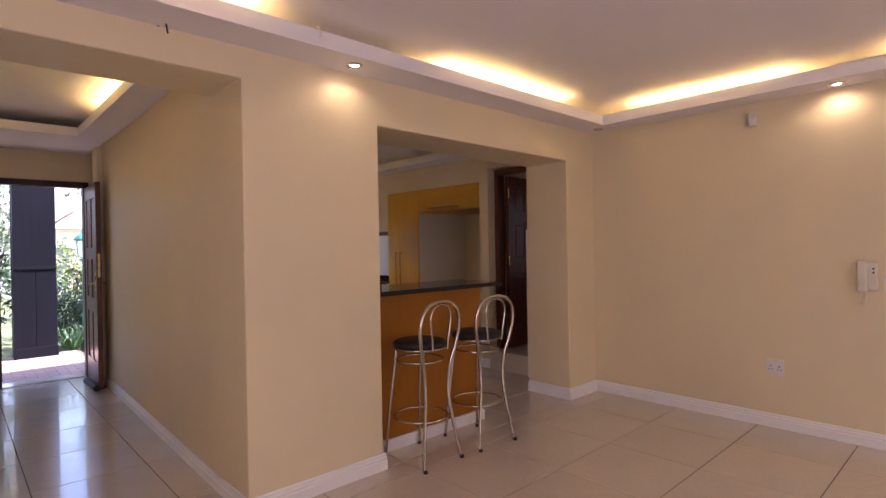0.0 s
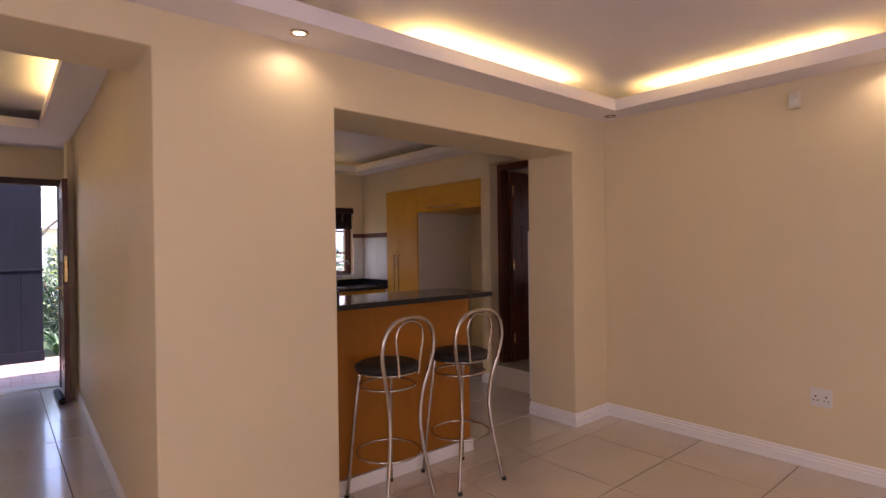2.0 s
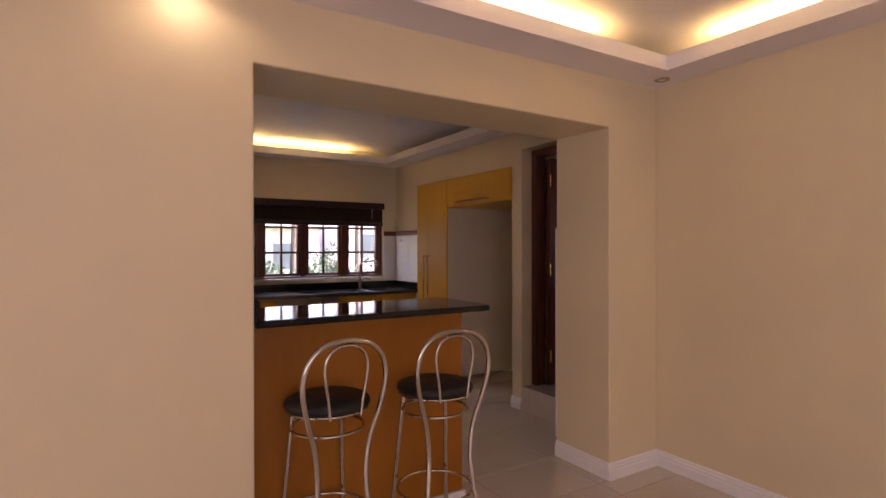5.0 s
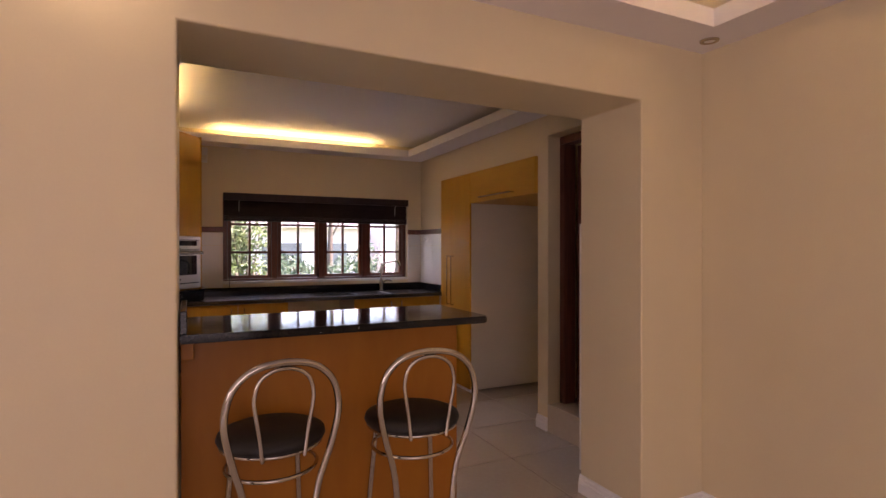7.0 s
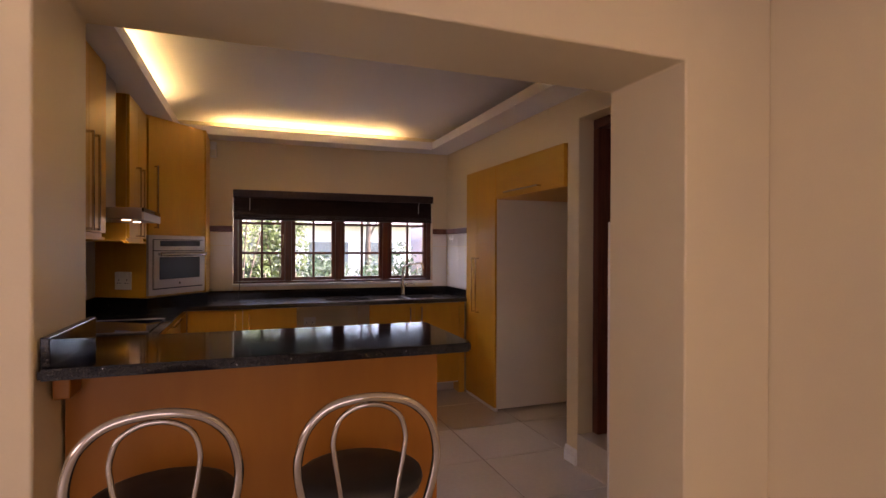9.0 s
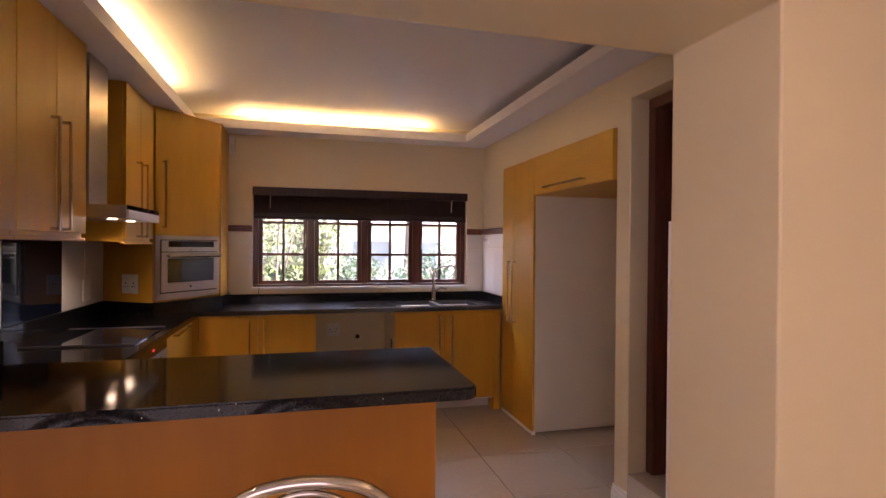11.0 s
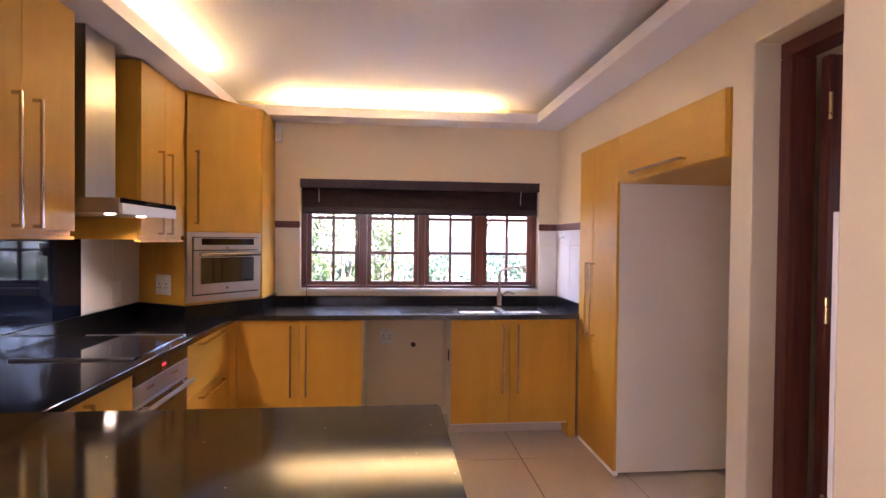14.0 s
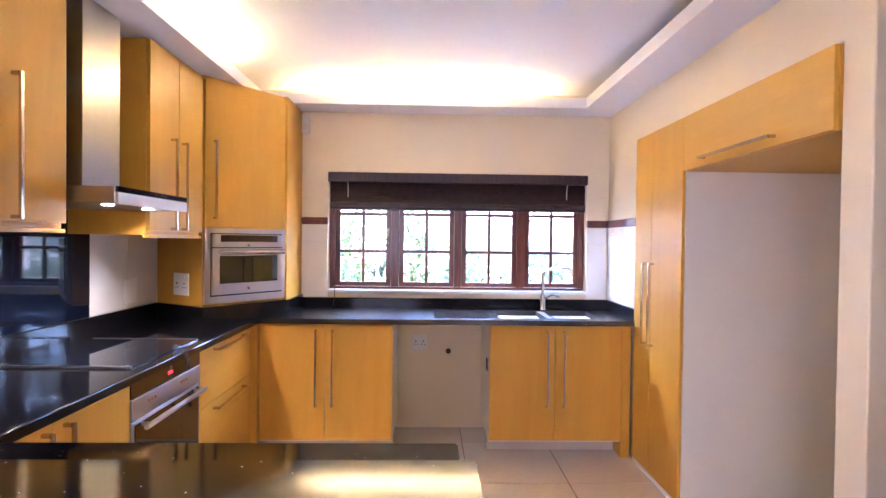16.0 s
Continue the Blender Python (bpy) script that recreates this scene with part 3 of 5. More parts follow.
# ---- kitchen worktops and base units ----
WT, WB = 0.92, 0.885
bm = bmesh.new()
box(bm, KW, 11.03, 7.005, 9.70, WB, WT, 0.004)
wt1 = solo("worktop", bm, GRANITE, "polished black speckled granite worktop with the hob", "worktop", (10.7, 8.3, WB))
solo("worktop", rounded_slab(11.034, 12.20, 7.076, 7.61, WB, WT, ("ne",), 0.008), GRANITE, "low black granite worktop behind the raised bar", "worktop", (11.6, 7.2, WB))


def back_worktop():
    """The north worktop, with a cut-out for the sink."""
    return ring(bmesh.new(), (KW, EAST, 9.702, KN), (12.60, 13.30, 9.80, 10.20), WB, WT)


solo("worktop", back_worktop(), GRANITE_HAZY, "hazy polished black granite worktop under the window", "worktop", (12, 10, WB))
bm = bmesh.new()
box(bm, KW, KW + 0.02, 7.005, 9.69, WT, 1.02, 0.002)
solo("upstand", bm, GRANITE, "black granite upstand along the worktop", "upstand", (KW, 8.3, WT))
bm = bmesh.new()
box(bm, 11.13, EAST - 0.02, KN - 0.02, KN, WT, 0.995, 0.002)
solo("upstand", bm, GRANITE, "black granite upstand below the window", "upstand", (12.3, KN, WT))
solo("upstand", B(EAST - 0.02, EAST, 9.73, KN, WT, 0.995, 0.002), GRANITE, "short black granite upstand beside the sink", "upstand", (EAST, 10, WT))


def bar_handle(a, b, out, r=0.006):
    """A bar handle from a to b, standing off by the vector out."""
    a, b, out = Vector(a), Vector(b), Vector(out)
    bm = bmesh.new()
    d = (b - a).normalized()
    side = d.cross(out).normalized()
    def beam(p, q, w, h, u, v):
        vs = [bm.verts.new(c + su * u * w + sv * v * h) for c in (p, q) for su, sv in ((-1, -1), (1, -1), (1, 1), (-1, 1))]
        for f in ((3, 2, 1, 0), (4, 5, 6, 7), (0, 1, 5, 4), (1, 2, 6, 5), (2, 3, 7, 6), (3, 0, 4, 7)):
            bm.faces.new([vs[i] for i in f])
    n = out.normalized()
    beam(a + out, b + out, r, r * 0.8, side, n)
    beam(a + d * r, a + d * r + out * 0.9, r, r, side, d)
    beam(b - d * r, b - d * r + out * 0.9, r, r, side, d)
    bmesh.ops.recalc_face_normals(bm, faces=bm.faces)
    return bm


def base_unit(name, x0, x1, y0, y1, face, doors, label, handles, drawers=False, material=None):
    """face: 'south' (front at y0) or 'east' (front at x1). doors: cut positions along the front; handles: positions of upright handles."""
    ob = thing(name, ((x0 + x1) / 2, (y0 + y1) / 2, 0), label, "cabinet", "base cabinets")
    if face == "south":
        part("body", B(x0, x1, y0 + 0.02, y1 - 0.001, 0.10, WB - 0.002, 0.001), MELAMINE, ob, "white melamine carcass")
        part("plinth", B(x0, x1, y0 + 0.14, y0 + 0.155, 0.0, 0.098, 0.001), TILE, ob, "beige plinth")
        for u0, u1 in zip(doors, doors[1:]):
            dr = part("door", B(u0 + 0.0015, u1 - 0.0015, y0, y0 + 0.018, 0.115, WB - 0.008, 0.002), MAPLE, ob, "orange maple door")
            for h in handles:
                if u0 < h < u1:
                    part("handle", bar_handle((h, y0, 0.845), (h, y0, 0.34), (0, -0.032, 0)), SATIN, dr, "satin metal bar handle")
    else:
        part("body", B(x0, x1 - 0.02, y0, y1, 0.10, WB - 0.002, 0.001), MELAMINE, ob, "white melamine carcass")
        part("plinth", B(x1 - 0.065, x1 - 0.05, y0, y1, 0.0, 0.098, 0.001), SKIRT, ob, "beige plinth")
        if drawers:
            for z0, z1 in ((0.115, 0.562), (0.565, WB - 0.008)):
                dr = part("drawer", B(x1 - 0.018, x1, y0 + 0.0015, y1 - 0.0015, z0, z1, 0.002), MAPLE_H, ob, "orange maple drawer front")
                part("handle", bar_handle((x1, y0 + 0.16, z1 - 0.035), (x1, y1 - 0.16, z1 - 0.035), (0.032, 0, 0)), SATIN, dr, "satin metal bar handle")
        else:
            for u0, u1 in zip(doors, doors[1:]):
                dr = part("door", B(x1 - 0.018, x1, u0 + 0.0015, u1 - 0.0015, 0.115, WB - 0.008, 0.002), MAPLE, ob, "orange maple door")
                for h in handles:
                    if u0 < h < u1:
                        part("handle", bar_handle((x1, h, 0.845), (x1, h, 0.34), (0.032, 0, 0)), SATIN, dr, "satin metal bar handle")
    return ob


FS = 9.745
base_unit("base_cabinet", 11.02, 11.89, FS, KN, "south", (11.02, 11.446, 11.89), "orange maple base cabinet with two doors", (11.388, 11.496))
base_unit("sink_cabinet", 12.53, 13.41, FS, KN, "south", (12.53, 12.962, 13.41), "orange maple sink cabinet with two doors", (12.912, 13.022))
solo("filler_panel", B(13.413, 13.47, FS + 0.004, KN - 0.001, 0.0, WB - 0.002, 0.001), MAPLE, "narrow orange maple filler beside the tall cabinet", "panel", (13.44, 9.8, 0))
base_unit("base_cabinet", KW, 10.98, 7.60, 8.325, "east", (7.60, 7.912, 8.325), "orange maple base cabinet under the hob worktop", (7.865, 7.96))
base_unit("drawer_cabinet", KW, 10.98, 8.945, 9.70, "east", (), "orange maple drawer cabinet with two deep drawers", (), True)
solo("filler_panel", B(10.964, 11.018, 9.703, 9.763, 0.10, WB - 0.002, 0.001), MAPLE, "narrow orange maple corner filler", "panel", (10.99, 9.73, 0.1))
# units under the low worktop of the bar, facing the kitchen
pen = thing("base_cabinet", (11.6, 7.2, 0), "orange maple cabinet under the low bar worktop", "cabinet", "base cabinets")
part("body", B(11.016, 12.13, 7.064, 7.555, 0.10, WB - 0.002, 0.001), MELAMINE, pen)
part("plinth", B(11.016, 12.13, 7.064, 7.515, 0.0, 0.098, 0.001), SKIRT, pen)
part("end_panel", B(12.132, 12.15, 7.064, 7.575, 0.0, WB - 0.002, 0.001), MAPLE, pen)
for u0, u1 in ((11.04, 11.58), (11.583, 12.125)):
    part("door", B(u0, u1, 7.557, 7.575, 0.115, WB - 0.008, 0.002), MAPLE, pen)

# built-in oven under the hob
oven = thing("oven", (10.9, 8.63, 0.1), "built-in steel and black glass oven", "oven")
part("body", B(KW, 10.96, 8.33, 8.94, 0.10, WB - 0.002, 0.001), DARK, oven)
part("control_panel", B(10.962, 10.985, 8.333, 8.937, 0.715, 0.800, 0.003), PANELSTEEL, oven, "brushed steel control panel")
part("top_strip", B(10.962, 10.982, 8.333, 8.937, 0.802, 0.878, 0.002), BLACKGLASS, oven, "black glass strip")
part("display", B(10.981, 10.9845, 8.615, 8.655, 0.83, 0.844, 0.001), glow("red_display", (1.0, 0.03, 0.03), 0.06), oven, "small red digital display")
for k in range(6):
    y = 8.45 + 0.025 * (k % 3) + (0.28 if k > 2 else 0)
    part("button", cyl(bmesh.new(), (10.984, y, 0.768), (10.989, y, 0.768), 0.007, 10), CHROME, oven)
odoor = part("door", B(10.962, 10.982, 8.333, 8.937, 0.14, 0.711, 0.004), PANELSTEEL, oven, "steel oven door")
part("window", B(10.981, 10.986, 8.352, 8.918, 0.16, 0.698, 0.002), BLACKGLASS, odoor, "dark glass window")
bm = tube(bmesh.new(), [(11.025, 8.36, 0.69), (11.025, 8.91, 0.69)], 0.011, 12)
for y in (8.40, 8.87):
    cyl(bm, (10.98, y, 0.69), (11.025, y, 0.69), 0.008, 10)
part("handle", bm, STEEL, odoor, "round steel handle")

hob = thing("hob", (10.7, 8.65, WT), "black glass hob set in the granite worktop", "hob")
part("glass", B(10.46, 10.97, 8.36, 8.93, WT + 0.001, WT + 0.007, 0.002), BLACKGLASS, hob)
for y in (8.352, 8.932):
    part("trim", B(10.46, 10.97, y, y + 0.008, WT + 0.0005, WT + 0.010, 0.001), STEEL, hob, "thin steel edge strip")
solo("splashback", B(KW + 0.002, KW + 0.012, 8.36, 9.012, 1.022, 1.558, 0.001), SPLASHGLASS, "glossy black glass splashback behind the hob", "splashback", (KW, 8.7, 1.0))

# sink and tap
sink = thing("sink", (12.87, 10.0, 0.75), "dark double sink bowl set in the granite worktop", "sink")
def bowl(x0, x1, y0, y1, z0, z1):
    bm = bmesh.new()
    t = 0.004
    box(bm, x0, x1, y0, y1, z0, z0 + t)
    box(bm, x0, x0 + t, y0, y1, z0 + t, z1)
    box(bm, x1 - t, x1, y0, y1, z0 + t, z1)
    box(bm, x0 + t, x1 - t, y0, y0 + t, z0 + t, z1)
    box(bm, x0 + t, x1 - t, y1 - t, y1, z0 + t, z1)
    return bm
part("bowl", bowl(12.602, 12.925, 9.802, 10.198, 0.76, WT - 0.004), SINKGREY, sink)
part("bowl", bowl(12.975, 13.298, 9.802, 10.198, 0.76, WT - 0.004), SINKGREY, sink)
part("divider", B(12.9255, 12.9745, 9.802, 10.198, 0.86, WT - 0.006, 0.006), STEEL, sink, "steel rim between the bowls")
for x in (12.76, 13.14):
    part("drain", lathe(bmesh.new(), [(0.04, 0.0), (0.038, 0.004), (0.02, 0.003), (0.002, 0.001)], (x, 10.0, 0.765)), CHROME, sink)
for k in range(9):
    part("drainer_rib", B(12.16, 12.56, 9.80 + 0.044 * k, 9.806 + 0.044 * k, WT, WT + 0.003, 0), GRANITE_HAZY, sink)
tap = thing("tap", (12.985, 10.25, WT), "chrome single-lever kitchen tap with angled spout", "tap")
part("body", lathe(bmesh.new(), [(0.028, 0), (0.026, 0.006), (0.021, 0.012), (0.021, 0.10), (0.018, 0.112), (0.012, 0.115)], (12.985, 10.25, WT), 20), CHROME, tap)
part("spout", tube(bmesh.new(), smooth_path([(12.985, 10.25, WT + 0.10), (12.985, 10.25, WT + 0.24), (12.997, 10.245, WT + 0.285), (13.035, 10.235, WT + 0.305), (13.14, 10.20, WT + 0.325), (13.17, 10.19, WT + 0.315), (13.185, 10.185, WT + 0.27)], 6), 0.0115, 12), CHROME, tap)
part("lever", tube(bmesh.new(), smooth_path([(13.005, 10.24, WT + 0.085), (13.045, 10.225, WT + 0.115), (13.10, 10.20, WT + 0.105)]), 0.007, 10), CHROME, tap)

# ---- wall units ----
def wall_unit(y0, y1, cuts, handles, label, z0):
    ob = thing("wall_cabinet", (10.6, (y0 + y1) / 2, z0), label, "cabinet", "wall cabinets")
    part("body", B(KW, 10.76, y0, y1, z0 + 0.015, 2.385, 0.001), MAPLE, ob, "orange maple carcass")
    for u0, u1 in zip(cuts, cuts[1:]):
        dr = part("door", B(10.762, 10.78, u0 + 0.0015, u1 - 0.0015, z0 + 0.035, 2.383, 0.002), MAPLE, ob, "orange maple door")
        for h in handles:
            if u0 < h < u1:
                part("handle", bar_handle((10.78, h, z0 + 0.043), (10.78, h, z0 + 0.515), (0.03, 0, 0)), SATIN, dr, "satin metal bar handle")
    part("light_rail", B(10.745, 10.775, y0, y1, z0, z0 + 0.014, 0.001), MAPLE, ob)
    return ob


wall_unit(7.63, 8.266, (7.63, 7.95, 8.266), (7.90, 8.01), "orange maple wall cabinet with two doors", 1.445)
wall_unit(7.01, 7.627, (7.01, 7.318, 7.627), (7.265, 7.37), "orange maple wall cabinet beside the opening", 1.445)
wall_unit(8.847, 9.43, (8.847, 9.14, 9.43), (9.055, 9.175), "orange maple wall cabinet beside the hood", 1.43)

hood = thing("cooker_hood", (10.6, 8.55, 1.52), "brushed steel chimney cooker hood with two lit lamps", "cooker hood")
part("canopy", B(KW, 10.945, 8.285, 8.843, 1.56, 1.624, 0.003), STEEL, hood)
part("front_glass", B(10.946, 10.956, 8.285, 8.843, 1.602, 1.624, 0.001), BLACKGLASS, hood, "black glass control strip")
# steel lip in white: the window's reflection is put into its colour
part("front_lip", B(10.946, 10.958, 8.285, 8.843, 1.556, 1.600, 0.002), WHITEPLASTIC, hood, "steel front lip, whitened for its daylight reflection")
part("chimney", B(KW, 10.74, 8.415, 8.67, 1.626, 2.398, 0.002), STEEL, hood, "brushed steel chimney")
for k in range(4):
    part("button", B(10.955, 10.958, 8.52 + 0.03 * k + (0.02 if k > 1 else 0), 8.535 + 0.03 * k + (0.02 if k > 1 else 0), 1.610, 1.616, 0.0005), SATIN, hood)
for y in (8.40, 8.69):
    part("lamp", lathe(bmesh.new(), [(0.021, 0.0), (0.02, -0.002), (0.002, -0.003)], (10.85, y, 1.5595)), HOODBULB, hood, "lit halogen lamp")
    lamp("hood_beam", "SPOT", 0.75, (1.0, 0.84, 0.58), pose(10.85, y, 1.55), spot=(radians(150), 0.6), radius=0.02)
    lamp("hood_lamp_beam", "SPOT", 0.35, (1.0, 0.78, 0.5), pose(10.85, y, 1.545), spot=(radians(120), 0.5), radius=0.025)

# corner unit with the built-in microwave
A1, B1 = Vector((10.788, 9.436, 0)), Vector((11.14, 9.892, 0))
AX = (B1 - A1).normalized()
AN = Vector((AX.y, -AX.x, 0))          # out of the front
WID = (B1 - A1).length


def on_front(u0, u1, z0, z1, d0, d1, bevel=0.002):
    """A panel on the slanting front: u along it, d out of it."""
    bm = B(u0, u1, d0, d1, z0, z1, bevel)
    m = Matrix(((AX.x, AN.x, 0, A1.x), (AX.y, AN.y, 0, A1.y), (0, 0, 1, 0), (0, 0, 0, 1)))
    turned(bm, m)
    bmesh.ops.recalc_face_normals(bm, faces=bm.faces)
    return bm


corner = thing("corner_cabinet", (10.8, 9.9, 1.0), "orange maple corner cabinet above a built-in microwave", "cabinet", "wall cabinets")
IN = A1 - AN * 0.02, B1 - AN * 0.02
part("body", prism(bmesh.new(), [(IN[0].x, IN[0].y), (IN[1].x, IN[1].y), (11.15, 9.90), (11.15, KN - 0.001), (KW + 0.001, KN - 0.001), (KW + 0.001, 9.69)], 1.022, 2.397), MAPLE, corner, "orange maple sides")
cd = part("door", on_front(0.004, WID - 0.004, 1.5, 2.372, -0.018, 0.001), MAPLE, corner, "orange maple door")
bm = bar_handle((0, 0, 0), (0, 0, 0.472), (0, 0.03, 0))
turned(bm, Matrix(((AX.x, AN.x, 0, A1.x + AX.x * 0.062), (AX.y, AN.y, 0, A1.y + AX.y * 0.062), (0, 0, 1, 1.547), (0, 0, 0, 1))))
bmesh.ops.recalc_face_normals(bm, faces=bm.faces)
part("handle", bm, SATIN, cd, "satin metal bar handle")
mw = thing("microwave", (10.95, 9.65, 1.03), "built-in steel microwave oven in the corner cabinet", "microwave")
part("surround", on_front(0.003, WID - 0.003, 1.03, 1.468, -0.018, 0.004, 0.002), APPLIANCE, mw, "steel trim frame")
# thin dark sheet that paints the shade of the gap behind the front
part("gap", on_front(WID * 0.068, WID * 0.95, 1.072, 1.439, 0.0042, 0.0052, 0), DARK, mw, "dark sheet for the shaded gap round the front")
part("control_panel", on_front(WID * 0.076, WID * 0.942, 1.357, 1.433, 0.0054, 0.015, 0.002), APPLIANCE, mw, "brushed steel panel")
mwd = part("door", on_front(WID * 0.076, WID * 0.942, 1.081, 1.351, 0.0054, 0.015, 0.002), APPLIANCE, mw, "brushed steel drop-down door")
part("display", on_front(WID * 0.17, WID * 0.873, 1.388, 1.429, 0.0152, 0.018, 0.001), BLACKGLASS, mw, "black display strip")
part("window", on_front(WID * 0.16, WID * 0.873, 1.145, 1.307, 0.0152, 0.018, 0.002), BLACKGLASS, mwd, "dark glass window")
part("handle", on_front(WID * 0.12, WID * 0.94, 1.314, 1.343, 0.038, 0.064, 0.012), SATIN, mwd, "round steel bar handle")
for u in (WID * 0.14, WID * 0.9):
    part("handle_post", on_front(u, u + 0.018, 1.320, 1.338, 0.0152, 0.042, 0.001), STEEL, mwd)
part("button", on_front(WID / 2 - 0.008, WID / 2 + 0.008, 1.105, 1.118, 0.0152, 0.018, 0.002), CHROME, mw)
part("button", on_front(WID / 2 - 0.008, WID / 2 + 0.008, 1.364, 1.375, 0.0152, 0.018, 0.002), CHROME, mw)
mw.location.z, mw.scale = 1.036, (1, 1, 1.047)
solo("upstand", prism(bmesh.new(), [(10.402, 9.69), (10.402, 9.665), (A1.x, A1.y - 0.012), (B1.x + 0.02, B1.y), (11.17, 9.90), (11.17, KN - 0.021), (11.152, KN - 0.021), (11.152, 9.905), (B1.x, B1.y + 0.006), (A1.x - 0.002, A1.y + 0.008)], WT, 1.02), GRANITE, "black granite upstand round the foot of the corner cabinet", "upstand", (10.8, 9.7, WT))
ang = math.degrees(math.atan2(9.436 - 9.69, 10.788 - 10.38))
wall_socket(pose(10.61, 9.546, 1.082, 0, 0, ang), 0.145, 0.135, label="white double socket on the maple cabinet side")

# ---- tall cabinets in the niche ----
TF = 13.475
tall = thing("tall_cabinet", (13.78, 9.4, 0), "tall orange maple cabinet with two doors and white side", "cabinet", "tall cabinets")
part("body", B(TF + 0.02, 14.348, 9.078, 9.718, 0.02, 2.11, 0.001), MELAMINE, tall, "white melamine carcass")
for u0, u1, h in ((9.078, 9.465, 9.425), (9.465, 9.718, 9.515)):
    dr = part("door", B(TF, TF + 0.018, u0 + 0.001, u1 - 0.001, 0.03, 2.11, 0.002), MAPLE, tall, "tall orange maple door")
    part("handle", bar_handle((TF, h, 0.81), (TF, h, 1.315), (-0.032, 0, 0)), SATIN, dr, "satin metal bar handle")
part("plinth", B(TF + 0.004, TF + 0.03, 9.078, 9.718, 0.0, 0.028, 0.001), SKIRT, tall)
over = thing("fridge_bridge_cabinet", (13.78, 8.55, 1.82), "orange maple flap cabinet bridging the empty fridge niche", "cabinet", "tall cabinets")
part("body", B(TF + 0.02, 14.348, 8.022, 9.074, 1.82, 2.11, 0.001), MAPLE, over, "orange maple carcass")
dr = part("flap", B(TF, TF + 0.018, 8.023, 9.074, 1.822, 2.11, 0.002), MAPLE_H, over, "orange maple flap door")
part("handle", bar_handle((TF, 8.32, 1.86), (TF, 8.86, 1.86), (-0.032, 0, 0)), SATIN, dr, "satin metal bar handle")

# ---- kitchen window ----
win = tagged(new("window_1"), "dark mahogany window of four casements with glazing bars", "window", kind="structure")
win.location = (12.34, KN + 0.06, 1.045)
WY0, WY1 = KN + 0.055, KN + 0.115
part("sill", B(11.352, 13.328, KN - 0.03, KN + 0.20, 1.030, 1.054, 0.004), WHITEPLASTIC, win, "white painted sill")
part("head_frame", B(11.353, 13.327, WY0, WY1, 1.90, 1.943, 0.003), MAHOGANY, win)
part("sill_frame", B(11.353, 13.327, WY0, WY1 + 0.01, 1.056, 1.075, 0.003), MAHOGANY, win)
for x0, x1 in ((11.353, 11.395), (11.825, 11.885), (12.314, 12.37), (12.803, 12.862), (13.285, 13.327)):
    part("mullion", B(x0, x1, WY0 - 0.004, WY1, 1.076, 1.899, 0.003), MAHOGANY, win)
for x0, x1 in ((11.397, 11.823), (11.887, 12.312), (12.372, 12.801), (12.864, 13.283)):
    cas = part("casement", box(box(box(box(bmesh.new(), x0, x0 + 0.036, WY0 + 0.006, WY1 - 0.01, 1.078, 1.897), x1 - 0.036, x1, WY0 + 0.006, WY1 - 0.01, 1.078, 1.897), x0 + 0.036, x1 - 0.036, WY0 + 0.006, WY1 - 0.01, 1.078, 1.11), x0 + 0.036, x1 - 0.036, WY0 + 0.006, WY1 - 0.01, 1.86, 1.897), MAHOGANY, win, "mahogany sash frame")
    c = (x0 + x1) / 2
    part("glazing_bar", B(c - 0.011, c + 0.011, WY0 + 0.010, WY1 - 0.018, 1.11, 1.86, 0.002), MAHOGANY, cas)
    for z in (1.347, 1.635):
        for a, b in ((x0 + 0.036, c - 0.011), (c + 0.011, x1 - 0.036)):
            part("glazing_bar", B(a, b, WY0 + 0.010, WY1 - 0.018, z - 0.012, z + 0.012, 0.002), MAHOGANY, cas)
    for a, b in ((x0 + 0.036, c - 0.011), (c + 0.011, x1 - 0.036)):
        for z0, z1 in ((1.11, 1.335), (1.359, 1.623), (1.647, 1.86)):
            p = part("pane", B(a, b, WY0 + 0.024, WY0 + 0.028, z0, z1, 0), GLASS, cas, "clear glass pane")
            p.visible_shadow = False
for x in (11.80, 12.885):
    part("stay", tube(bmesh.new(), smooth_path([(x, WY0 - 0.006, 1.40), (x + 0.004, WY0 - 0.014, 1.44), (x + 0.01, WY0 - 0.014, 1.53)]), 0.005, 8), SATIN, win, "window catch")

blind = thing("wooden_blind", (12.34, KN, 1.7), "dark wooden venetian blind drawn most of the way up", "blind")
part("valance", B(11.352, 13.328, KN - 0.035, KN + 0.012, 1.872, 1.945, 0.004), EBONY, blind, "dark wood valance")
part("head_rail", B(11.36, 13.32, KN + 0.014, KN + 0.05, 1.885, 1.94, 0.002), EBONY, blind)
for k in range(8):
    bm = B(11.362, 13.318, -0.0235, 0.0235, -0.0014, 0.0014, 0)
    turned(bm, Matrix.Translation((0, KN + 0.018, 1.872 - 0.0185 * k)) @ pose(0, 0, 0, 62 - 1.5 * (k % 3)))
    part("slat", bm, EBONY, blind)
for k in range(6):
    part("slat", B(11.362, 13.318, KN - 0.004, KN + 0.042, 1.689 + 0.0056 * k, 1.6938 + 0.0056 * k, 0.001), EBONY, blind)
part("bottom_rail", B(11.362, 13.318, KN - 0.006, KN + 0.042, 1.664, 1.688, 0.003), EBONY, blind)
for x in (11.50, 13.17):
    part("cord", tube(bmesh.new(), [(x, KN - 0.04, 1.868), (x, KN - 0.012, 1.84), (x, KN - 0.012, 1.76)], 0.003, 6), WHITEPLASTIC, blind, "white pull cord")
